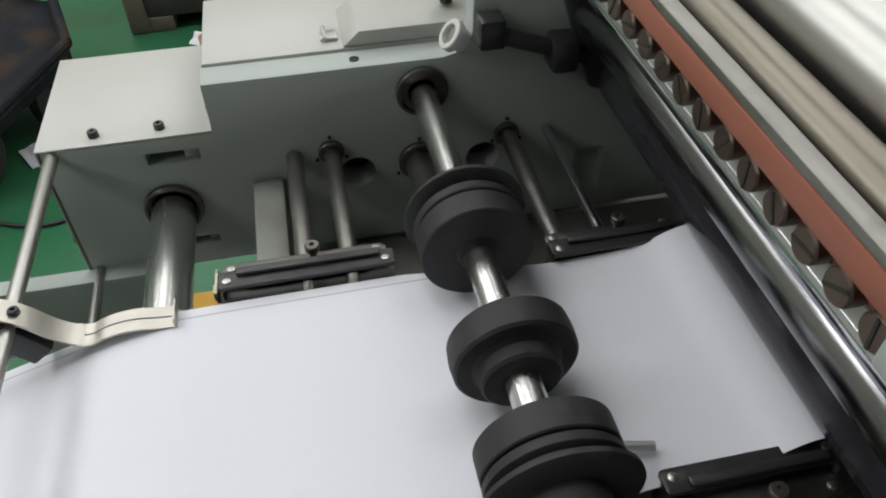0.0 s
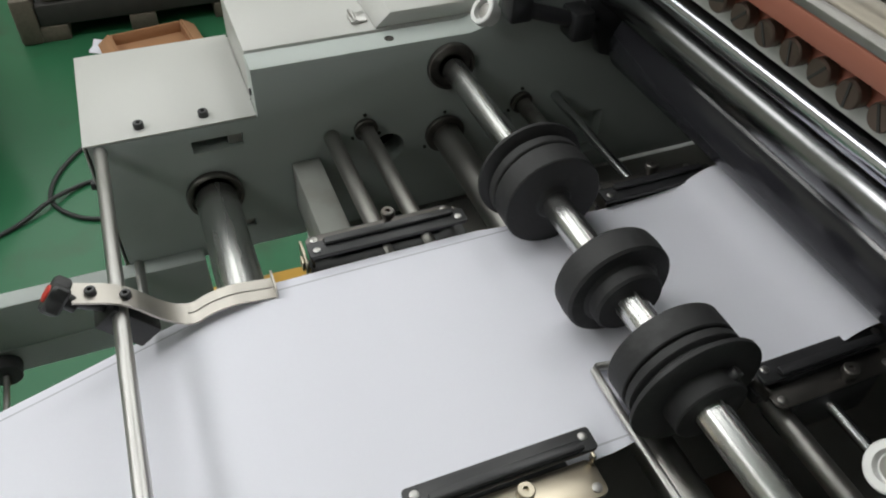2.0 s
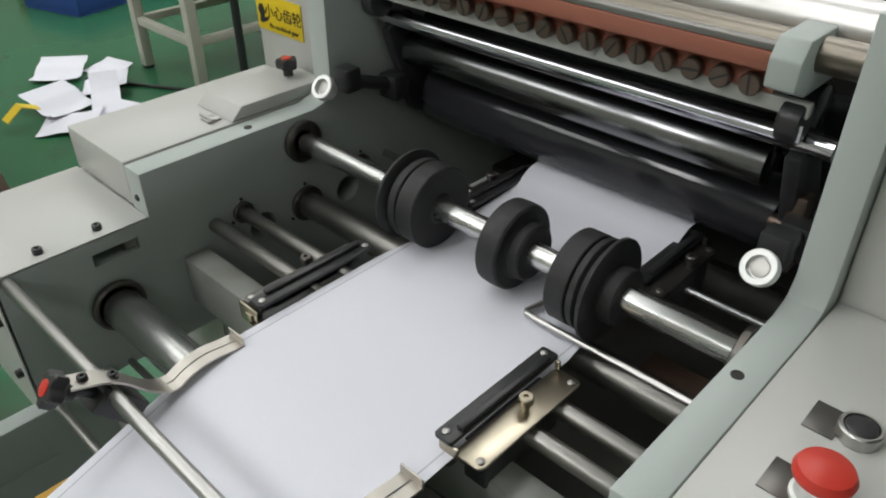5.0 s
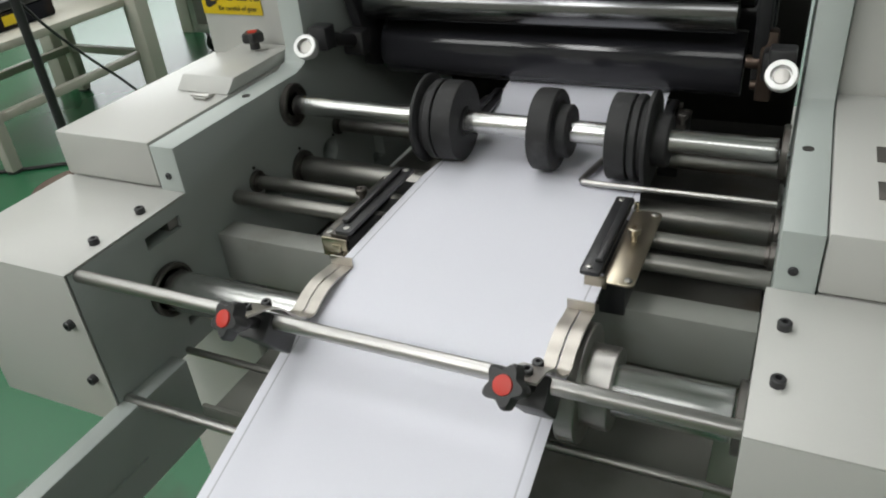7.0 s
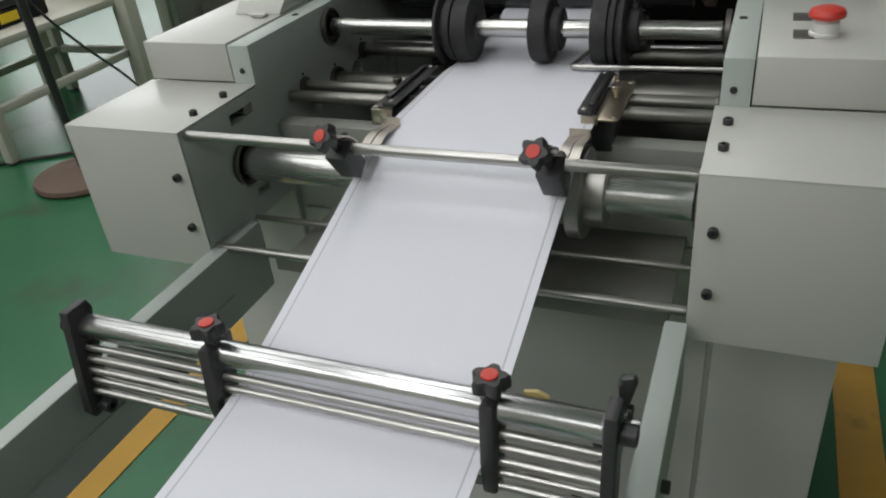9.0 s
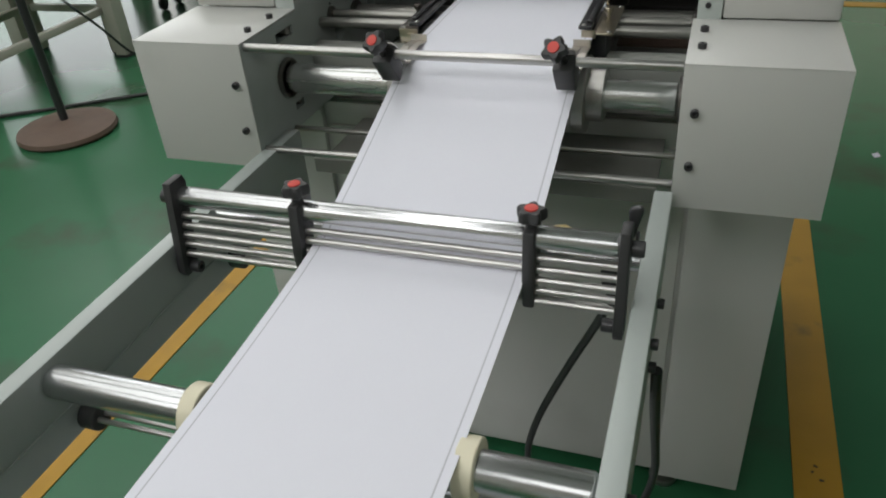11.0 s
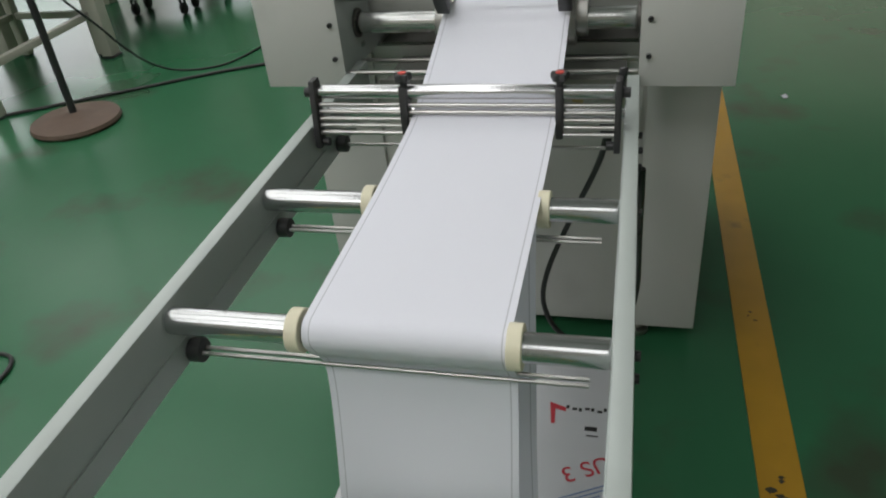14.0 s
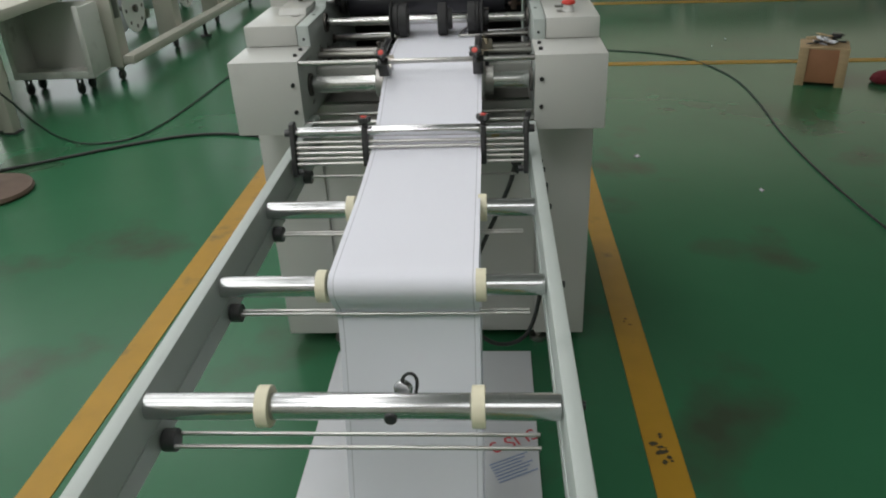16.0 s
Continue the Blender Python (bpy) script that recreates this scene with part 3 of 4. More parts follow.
# lid, knob and dials on the covers
lid = part("lid", prism([(0.287, 0.987), (0.303, 1.0015), (0.420, 1.0015), (0.420, 0.987)], "x", -0.376, -0.303, 0.0015), COVER, press, "small raised off-white lid")
part("hinge", merge(bx(-0.335, -0.318, 0.268, 0.284, 0.987, 0.9895, 0.0005), cyl((-0.34, 0.272, 0.9905), (-0.315, 0.272, 0.9905), 0.0022, 10)), STEEL, lid)
knob((-0.337, 0.392, 1.0125), (0, 0, 1), lid, 0.013, 0.012)
for s in (-1, 1):
    m = T((s * 0.254, 0.380, 1.014)) @ Vector((-s * 0.10, -0.80, 0.60)).to_track_quat("X", "Z").to_matrix().to_4x4()
    dial = part("dial", lathe([(-0.012, 0.0105), (-0.004, 0.0110), (-0.003, 0.0142), (0.0035, 0.0142), (0.0045, 0.0133), (0.0045, 0.0092), (-0.001, 0.0084), (-0.001, 0.0)], m, 36), WHITESIL, press, "silver round adjusting dial")
    part("dial_centre", lathe([(-0.0008, 0.0073), (0.0006, 0.0069), (0.0008, 0.0060), (0.0008, 0.0)], m, 28), DULL, dial)
    part("adjusting_arm", merge(bx(s * 0.252 - 0.012, s * 0.252 + 0.012, 0.402, 0.425, 1.002, 1.030, 0.003), cyl((s * 0.250, 0.42, 1.012), (s * 0.245, 0.50, 0.985), 0.008, 14), bx(s * 0.262, s * 0.232, 0.468, 0.492, 0.975, 1.006, 0.004)), BLACK, dial)

# ---- inking unit ----
ink = thing("inking_unit", "inking unit with glossy black rollers and fountain screws", "inking unit")
part("thin_rod", cyl((-0.255, 0.481, 1.073), (0.255, 0.481, 1.073), 0.0095, 28), SATIN, ink)
part("ink_roller", cyl((-0.235, 0.503, 1.034), (0.203, 0.503, 1.034), 0.0205, 40, 0.002), INKSTEEL, ink, "dark chrome ink roller")
part("ink_roller", cyl((-0.235, 0.552, 0.966), (0.212, 0.552, 0.966), 0.038, 44, 0.002), GLOSSBLK, ink, "glossy black ink roller")
part("blanket_cylinder", cyl((-0.215, 0.660, 0.985), (0.235, 0.660, 0.985), 0.062, 48, 0.003), GLOSSBLK, ink, "glossy black blanket cylinder")
part("ink_roller", cyl((-0.235, 0.555, 1.060), (0.215, 0.555, 1.060), 0.034, 40, 0.002), GLOSSBLK, ink)
for xe in (-0.258, 0.215):
    part("bearing_cap", cyl((xe, 0.462, 1.095), (xe + 0.018, 0.462, 1.095), 0.018, 24, 0.003), BLACK, ink)
    part("bearing_arm", prism([(0.47, 1.06), (0.51, 1.075), (0.56, 0.99), (0.55, 0.935), (0.51, 0.95)], "x", xe + (0.001 if xe < 0 else 0.006), xe + (0.015 if xe < 0 else 0.020), 0.003), BLACK, ink)
part("screw_rail", bx(-0.255, 0.235, 0.455, 0.462, 1.101, 1.1132, 0.001), BASE, ink, "pale painted rail behind the fountain screws")
part("fountain_bar", merge(bx(-0.262, 0.205, 0.438, 0.464, 1.135, 1.1503, 0.0015), bx(-0.262, 0.205, 0.4562, 0.463, 1.1135, 1.135, 0)), COPPER, ink, "red-brown fountain blade bar")
part("fountain_edge", bx(-0.262, 0.205, 0.4385, 0.4490, 1.1506, 1.1560, 0.001), WORNST, ink, "worn bright steel fountain edge")
part("fountain_trough", bx(-0.262, 0.205, 0.465, 0.632, 1.100, 1.124, 0.002), DARKST, ink)
part("wiper_roller", cyl((-0.262, 0.4655, 1.1480), (0.262, 0.4655, 1.1480), 0.0135, 28), OILYST, ink)
part("fountain_roller", cyl((-0.262, 0.5085, 1.1560), (0.262, 0.5085, 1.1560), 0.0240, 40), STEEL, ink, "bright steel fountain roller")
part("ink_roller", cyl((-0.262, 0.556, 1.1560), (0.262, 0.556, 1.1560), 0.0215, 36), INKSTEEL, ink)
part("ductor_roller", cyl((-0.262, 0.602, 1.1560), (0.262, 0.602, 1.1560), 0.0220, 36), STEEL, ink)
part("ink_roller", cyl((-0.262, 0.664, 1.1500), (0.262, 0.664, 1.1500), 0.0340, 36), GLOSSBLK, ink)
part("end_block", prism([(0.428, 1.128), (0.428, 1.150), (0.438, 1.164), (0.512, 1.164), (0.512, 1.118), (0.452, 1.118)], "x", 0.206, 0.230, 0.002), PAINT, ink)
part("paper_tag", bx(0.222, 0.235, 0.4505, 0.4512, 1.083, 1.097, 0.0002), PAPERM, ink, "small white paper tag")
part("oil_pipe", cyl((0.231, 0.492, 1.150), (0.2685, 0.492, 1.150), 0.010, 18, 0.001), BRASSY, ink)
part("side_valve", merge(cyl((0.215, 0.50, 0.985), (0.262, 0.50, 0.985), 0.007, 14), cyl((0.222, 0.50, 0.960), (0.258, 0.50, 0.960), 0.005, 14), bx(0.228, 0.244, 0.49, 0.51, 0.945, 1.02, 0.003)), SCREW, ink)
for i in range(19):
    sx = 0.190 - 0.0245 * i
    sc = part("fountain_screw", lathe([(0.0, 0.0045), (0.002, 0.0045), (0.002, 0.0090), (0.0095, 0.0090), (0.0108, 0.0080), (0.0108, 0)], T((sx, 0.455, 1.1195)) @ pose(0, 0, 0, 0, 0, -90), 20), SCREW, ink)
    an = random.uniform(0, math.pi)
    # Slot shade painted as a thin dark bar across the head.
    sl = bx(-0.0078, 0.0078, -0.0004, 0.0004, -0.0009, 0.0009, 0)
    bmesh.ops.transform(sl, matrix=pose(sx, 0.444, 1.1195) @ Matrix.Rotation(an, 4, "Y"), verts=sl.verts)
    part("slot", sl, VOID, sc)
# Unseen near-black sheets added at the rear, so the gaps look shaded.
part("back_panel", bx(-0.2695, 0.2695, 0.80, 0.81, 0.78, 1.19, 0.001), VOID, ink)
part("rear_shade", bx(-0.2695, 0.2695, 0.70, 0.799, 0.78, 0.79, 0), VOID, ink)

# warning sign on the tall cover
sign = solid("warning_sign", bx(-0.4285, -0.338, 0.4195, 0.4213, 1.036, 1.080, 0.0005), SIGNY, "yellow warning sticker on the machine cover", "sign")


def lettering(text, size, m, material, parent, name="lettering"):
    cu = bpy.data.curves.new(name, "FONT")
    cu.body, cu.size, cu.align_x, cu.align_y, cu.extrude = text, size, "CENTER", "CENTER", 0.0002
    tmp = new("tmp", cu)
    me = bpy.data.meshes.new_from_object(tmp.evaluated_get(bpy.context.evaluated_depsgraph_get()))
    bpy.data.objects.remove(tmp)
    me.transform(m)
    me.materials.clear()
    me.materials.append(material)
    ob = new(name, me)
    ob.parent = parent
    return ob


up = pose(0, 0, 0, 90, 0, 0)
lettering("小心齿轮", 0.0185, T((-0.374, 0.4190, 1.0600)) @ up, INK, sign)
lettering("Be careful of gear", 0.0082, T((-0.374, 0.4190, 1.0435)) @ up, INK, sign)
hz = prism([(-0.422, 1.046), (-0.417, 1.044), (-0.404, 1.050), (-0.405, 1.053), (-0.413, 1.052), (-0.411, 1.060), (-0.415, 1.068), (-0.421, 1.067), (-0.424, 1.060), (-0.421, 1.054)], "y", 0.4186, 0.4192)
part("pictogram", hz, INK, sign)


# emergency stop and pilot button
es = part("emergency_stop", lathe([(0, 0.0145), (0.003, 0.0145), (0.004, 0.0125), (0.013, 0.0125), (0.014, 0.0115), (0.017, 0.011)], T((0.361, 0.229, 0.987)) @ pose(0, 0, 0, 0, -90, 0), 28), WHITESIL, press, "red mushroom emergency stop on a silver ring")
part("mushroom", lathe([(0.015, 0.010), (0.018, 0.0165), (0.021, 0.0170), (0.025, 0.0150), (0.0275, 0.009), (0.028, 0)], T((0.361, 0.229, 0.987)) @ pose(0, 0, 0, 0, -90, 0), 32), REDDOT, es)
part("plate", bx(0.333, 0.352, 0.215, 0.243, 0.9868, 0.9877, 0.0002), DARKST, es)
pb = part("pilot_button", lathe([(0, 0.013), (0.008, 0.013), (0.009, 0.012), (0.009, 0.0105), (0.006, 0.010), (0.006, 0)], T((0.362, 0.292, 0.987)) @ pose(0, 0, 0, 0, -90, 0), 28), STEEL, press)
part("button", lathe([(0.0062, 0.0098), (0.0085, 0.0095), (0.009, 0.008), (0.009, 0)], T((0.362, 0.292, 0.987)) @ pose(0, 0, 0, 0, -90, 0), 24), BLACK, pb)
part("plate", bx(0.333, 0.352, 0.278, 0.306, 0.9868, 0.9877, 0.0002), DARKST, pb)

# ---- infeed frame ----
frame_thing = thing("infeed_frame", "grey steel infeed frame with chrome rollers before the press", "infeed frame")
RZ, RY0 = 0.788, -1.75
for s in (-1, 1):
    part("rail", bx(s * 0.251, s * 0.272, RY0, 0.08 if s < 0 else -0.004, RZ - 0.095, RZ, 0.002), PAINT, frame_thing, "grey painted box-section rail")
    part("rail_bead", bx(s * 0.2492, s * 0.2512, RY0 + 0.01, 0.0, RZ - 0.060, RZ - 0.058, 0.0003), PAINT, frame_thing)
    part("front_leg", bx(s * 0.251, s * 0.279, RY0 + 0.0, RY0 + 0.04, 0.0, RZ - 0.0955, 0.002), PAINT, frame_thing)
for s_ in (-1, 1):
    for by, bz in ((-0.17, 0.752), (-0.25, 0.766), (-0.25, 0.738), (-0.428, 0.766), (-0.428, 0.735), (-0.706, 0.766), (-0.706, 0.735), (-0.986, 0.766), (-0.986, 0.735)):
        bolt(frame_thing, (s_ * 0.272, by, bz), "x" if s_ > 0 else "-x", 0.0055, 0.007)
part("cross_tie", bx(-0.2505, 0.2505, RY0 + 0.002, RY0 + 0.038, 0.30, 0.34, 0.002), PAINT, frame_thing)
rollers = []
for y, left in ((-0.428, -0.090), (-0.706, -0.090), (-0.995, -0.103)):
    r = part("idle_roller", cyl((-0.2495, 0, 0), (0.2495, 0, 0), 0.0165, 36, 0.002), CHROME, frame_thing, "chrome idle roller with cream collars")
    rz, gap = (0.771, 0.012) if y < -0.9 else (0.766, 0.005)
    r.matrix_basis = pose(0, y, rz)
    rollers.append(r)
    for cx in (left, 0.153):
        part("collar", lathe([(-0.008, 0.0168), (-0.008, 0.0245), (-0.007, 0.0255), (0.007, 0.0255), (0.008, 0.0245), (0.008, 0.0168)], T((cx, 0, 0)), 36), CREAM, r)
    kz = 0.703 if y < -0.9 else 0.708
    kb = part("rod_knob", lathe([(0, 0.014), (0.001, 0.015), (0.017, 0.015), (0.018, 0.014), (0.018, 0)], T((-0.249, y + 0.016, kz)), 16), PLASTIC, frame_thing)
    for dz, dy in ((0.0, -gap), (0.0, gap)):
        part("thin_rod", cyl((-0.231, y + 0.016 + dy, kz + dz), (0.228, y + 0.016 + dy, kz + dz), 0.0028, 12), STEEL, kb)
ring_ = part("sensor_ring", lathe([(-0.004, 0.008), (-0.004, 0.011), (0.004, 0.011), (0.004, 0.008), (-0.004, 0.008)], T((0.062, -0.974, 0.781)) @ pose(0, 0, 0, 0, 0, 70), 24), CHROME, frame_thing)
part("sensor_lead", sweep([(0.060, -0.974, 0.786), (0.062, -0.972, 0.797), (0.070, -0.970, 0.802), (0.078, -0.969, 0.796), (0.079, -0.969, 0.782), (0.076, -0.972, 0.772)], 0.0022, 8, 2), CABLE, ring_)
part("stop_screw", lathe([(0, 0.0075), (0.004, 0.0075), (0.005, 0.006), (0.005, 0)], T((0.05, -1.0107, 0.767)) @ pose(0, 0, 0, 0, 0, -90), 20), BLACK, frame_thing)

# tension comb
comb = part("tension_comb", cyl((-0.236, -0.210, 0.842), (0.236, -0.210, 0.842), 0.0115, 32, 0.001), CHROME, frame_thing, "comb of chrome rods across the paper")
for s in (-1, 1):
    part("end_plate", prism([(-0.224, 0.864), (-0.200, 0.864), (-0.196, 0.855), (-0.214, 0.752), (-0.236, 0.752), (-0.240, 0.760)], "x", s * 0.236, s * 0.246, 0.002), PLASTIC, comb)
    bolt(comb, (s * 0.246, -0.212, 0.842), "x" if s > 0 else "-x", 0.008, 0.012)
    bolt(comb, (s * 0.236, -0.225, 0.760), "-x" if s > 0 else "x", 0.007, 0.012)
for i, (y, z) in enumerate(((-0.216, 0.822), (-0.219, 0.811), (-0.222, 0.800), (-0.223, 0.789), (-0.226, 0.778))):
    part("comb_rod", cyl((-0.236, y, z), (0.236, y, z), 0.0040, 16), STEEL, comb)
for x in (-0.090, 0.154):
    cb = part("comb_clamp", merge(prism([(-0.227, 0.855), (-0.193, 0.855), (-0.194, 0.835), (-0.212, 0.772), (-0.232, 0.772), (-0.234, 0.800)], "x", x - 0.006, x + 0.006, 0.003), cyl((x, -0.213, 0.850), (x, -0.213, 0.8625), 0.006, 14)), PLASTIC, comb, "black comb clamp with a star knob")
    knob((x, -0.213, 0.862), (0, 0, 1), cb, 0.0145, 0.012)
part("back_rod", cyl((0.150, -0.187, 0.834), (0.2495, -0.187, 0.832), 0.0024, 12), DARKST, comb)
part("yellow_tag", prism([(0.170, 0.816), (0.187, 0.814), (0.190, 0.839), (0.181, 0.843), (0.170, 0.841)], "y", -0.189, -0.185, 0.001), TAPE, comb, "yellowed adhesive tag on the thin rod")
lev = part("lever", prism([(0.241, 0.838), (0.246, 0.838), (0.253, 0.868), (0.250, 0.872), (0.241, 0.870), (0.239, 0.866)], "y", -0.190, -0.182, 0.002), BLACK, comb, "small black locking lever")
part("pivot", cyl((0.247, -0.186, 0.838), (0.2505, -0.186, 0.838), 0.006, 14, 0.001), BLACK, lev)
part("rear_bar", cyl((-0.2505, -0.141, 0.7775), (0.2505, -0.141, 0.7775), 0.0085, 20), CHROME, frame_thing)
part("thin_rod", cyl((-0.232, -0.134, 0.711), (0.225, -0.134, 0.711), 0.0032, 12), STEEL, frame_thing)
part("rod_knob", lathe([(0, 0.014), (0.001, 0.015), (0.017, 0.015), (0.018, 0.014), (0.018, 0)], T((-0.2505, -0.134, 0.711)), 16), PLASTIC, frame_thing)

# ---- paper web ----
px0, px1 = -0.079, 0.1495
top = curve2([(0.62, 0.905), (0.585, 0.918), (0.555, 0.927), (0.530, 0.9320), (0.513, 0.927), (0.497, 0.917), (0.475, 0.9135), (0.40, 0.9105), (0.34, 0.9092), (0.24, 0.9085), (0.15, 0.9075), (0.10, 0.9060), (0.055, 0.892), (-0.08, 0.846), (-0.190, 0.812), (-0.235, 0.801), (-0.34, 0.793), (-0.45, 0.7885), (-0.60, 0.7875), (-0.695, 0.7870)], 2)
arc = [(-0.706 - 0.0190 * math.sin(radians(a)), 0.7660 + 0.0208 * math.cos(radians(a))) for a in (8, 22, 36, 50, 64, 78, 90, 102, 114)]
down = curve2([(-0.712, 0.738), (-0.686, 0.708), (-0.684, 0.67), (-0.708, 0.56), (-0.765, 0.36), (-0.83, 0.15), (-0.865, 0.05), (-0.92, 0.022), (-1.08, 0.016)], 2)
def scored_paper():
    m = mat("form_paper", (0.775, 0.775, 0.845), 0.8, var=0.012, scale=6, spec=0.2, rvar=0, bump=0.04, bscale=12)
    nt = m.node_tree
    N, L = nt.nodes, nt.links
    b = N["Principled BSDF"]
    tc, sep = N.new("ShaderNodeTexCoord"), N.new("ShaderNodeSeparateXYZ")
    L.new(tc.outputs["Object"], sep.inputs[0])
    off = N.new("ShaderNodeMath")
    off.operation = "SUBTRACT"
    off.inputs[1].default_value = (px0 + px1) / 2
    ab, cmp_ = N.new("ShaderNodeMath"), N.new("ShaderNodeMath")
    ab.operation, cmp_.operation = "ABSOLUTE", "COMPARE"
    cmp_.inputs[1].default_value, cmp_.inputs[2].default_value = (px1 - px0) / 2 - 0.0085, 0.0007
    L.new(sep.outputs["X"], off.inputs[0])
    L.new(off.outputs[0], ab.inputs[0])
    L.new(ab.outputs[0], cmp_.inputs[0])
    mx = N.new("ShaderNodeMixRGB")
    mx.inputs[2].default_value = (0.52, 0.52, 0.57, 1)
    old = b.inputs["Base Color"].links[0].from_socket
    L.new(old, mx.inputs[1])
    L.new(cmp_.outputs[0], mx.inputs[0])
    L.new(mx.outputs[0], b.inputs["Base Color"])
    return m


FORMP = scored_paper()
paper = ribbon([*top, *arc, *down], px0, px1, 0.0007, 6)
for v in paper.verts:
    k = min(1.0, max(0.0, (v.co.y - 0.30) / 0.12))
    v.co.x = 0.0352 + (v.co.x - 0.0352) * (1 - 0.13 * k)
web = solid("paper_web", paper, FORMP, "white continuous form paper running over the rollers", "paper")

solid("hanging_paper", ribbon([(-0.495, 0.782), (-0.515, 0.70), (-0.545, 0.45), (-0.552, 0.20), (-0.575, 0.03), (-0.62, 0.012)], px0, px1, 0.0007, 4), FORMP, "white form paper hanging behind the front roller", "paper")

# ---- floor by the press ----
sheet = solid("plastic_sheet", ribbon([(0.183, 0.003), (-0.1, 0.004), (-0.5, 0.003), (-0.95, 0.004)], -0.303, 0.279, 0.002, 4), mat("printed_film", (0.60, 0.61, 0.64), 0.45, var=0.04, scale=5), "white printed wrapping sheet lying on the floor", "sheet")


lettering("SUS 3", 0.056, T((0.216, -0.208, 0.0062)) @ pose(0, 0, 0, 0, 0, 207), REDPRINT, sheet)
part("print_mark", prism([(0.112, -0.030), (0.120, -0.095), (0.128, -0.095), (0.126, -0.050), (0.150, -0.056), (0.150, -0.044)], "z", 0.0058, 0.0064), REDPRINT, sheet)
for i in range(7):
    mx_, my_ = 0.150 + 0.014 * i, -0.046 - 0.003 * (i % 3)
    part("print_bar", bx(mx_, mx_ + 0.007 + 0.004 * (i % 2), my_, my_ + 0.010 - 0.003 * (i % 2), 0.0058, 0.0064, 0), INK, sheet)
part("print_bar", bx(0.195, 0.222, -0.108, -0.096, 0.0058, 0.0064, 0), INK, sheet)
part("print_bar", bx(0.200, 0.225, -0.124, -0.121, 0.0058, 0.0064, 0), INK, sheet)
for i in range(7):
    bar = bx(-0.055, 0.050 - 0.012 * (i % 3), -0.0016, 0.0016, 0.0058, 0.0064, 0)
    bmesh.ops.transform(bar, matrix=pose(0.205 + 0.004 * i, -0.272 - 0.0095 * i, 0, 0, 0, 27), verts=bar.verts)
    part("print_bar", bar, BLUEPRINT, sheet)
part("print_mark", prism([(0.235, -0.44), (0.262, -0.425), (0.268, -0.46), (0.258, -0.445), (0.250, -0.475)], "z", 0.0058, 0.0064), REDPRINT, sheet)


def floor_cable(name, pts, r, label):
    return solid(name, sweep([(x, y, r) for x, y in pts], r, 8, 2), CABLE, label, "cable")


floor_cable("floor_cable", [(-3.2, 1.2), (-2.70, 1.47), (-2.275, 1.742), (-2.041, 1.893), (-1.787, 2.066), (-1.449, 2.235), (-1.10, 2.18), (-0.6, 1.9), (-0.48, 1.2)], 0.0082, "black power cable lying on the floor")
floor_cable("floor_cable", [(0.46, 4.05), (1.006, 3.867), (1.324, 3.75), (1.56, 3.52), (1.69, 3.056), (1.675, 2.535), (1.625, 2.065), (1.62, 1.539), (1.656, 0.959), (1.75, 0.3), (2.0, -0.5)], 0.0042, "black cable across the open floor")
solid("looped_cable", sweep([(-2.05, 0.20, 0.006), (-1.80, -0.045, 0.006), (-1.678, -0.168, 0.006), (-1.616, -0.222, 0.006), (-1.545, -0.262, 0.006), (-1.465, -0.282, 0.006), (-1.403, -0.262, 0.006), (-1.347, -0.21, 0.006), (-1.322, -0.152, 0.006), (-1.325, -0.09, 0.006), (-1.355, -0.045, 0.006), (-1.415, -0.040, 0.006), (-1.475, -0.085, 0.006), (-1.498, -0.165, 0.006), (-1.475, -0.222, 0.008), (-1.432, -0.275, 0.019), (-1.36, -0.36, 0.006), (-1.30, -0.50, 0.006), (-1.42, -0.72, 0.006)], 0.006, 8, 2), CABLE, "black cable lying in a loop on the floor", "cable")
solid("stand_cable", sweep([(-2.19, 1.468, 0.72), (-2.175, 1.52, 0.625), (-2.155, 1.635, 0.475), (-2.135, 1.75, 0.345), (-2.12, 1.83, 0.23), (-2.10, 1.94, 0.115), (-2.06, 2.05, 0.03), (-2.0, 2.10, 0.0055), (-1.89, 2.115, 0.0055), (-1.79, 2.18, 0.0055), (-1.715, 2.42, 0.0055), (-1.675, 2.9, 0.0055), (-1.64, 3.6, 0.0055)], 0.0055, 8, 2), CABLE, "thin black cable hanging from the stand and trailing over the floor", "cable")
solid("power_cable", sweep([(0.222, -0.12, 0.725), (0.21, -0.05, 0.64), (0.155, 0.0, 0.49), (0.105, 0.0, 0.36), (0.092, 0.0, 0.27), (0.125, 0.0, 0.19), (0.19, 0.0, 0.15), (0.262, 0.0, 0.18), (0.292, -0.03, 0.33), (0.284, -0.15, 0.55), (0.281, -0.24, 0.69), (0.280, -0.25, 0.735)], 0.0055, 10, 2), CABLE, "black mains cable hanging from the frame", "cable")

plug = thing("mains_plug", "black moulded mains plug hanging from the infeed frame", "plug", at=(0.224, -0.13, 0.732))
part("body", prism([(-0.011, 0), (0.011, 0), (0.014, 0.030), (0.010, 0.036), (-0.010, 0.036), (-0.014, 0.030)], "y", -0.009, 0.009, 0.003), PLASTIC, plug)
part("sleeve", cyl((0, 0, -0.022), (0, 0, -0.0005), 0.0055, 12, r2=0.008), PLASTIC, plug)

# pedestal with a cast base
ped = thing("fan_stand", "black upright pole on a round brown cast-iron base", "stand", at=(-2.19, 1.45, 0))
part("base", lathe([(0, 0.19), (0.012, 0.20), (0.028, 0.195), (0.040, 0.12), (0.052, 0.04), (0.058, 0.03)], pose(0, 0, 0, 0, -90, 0), 40), RUST, ped)
part("pole", cyl((0, 0, 0.058), (0, 0, 1.55), 0.017, 18), BLACK, ped)

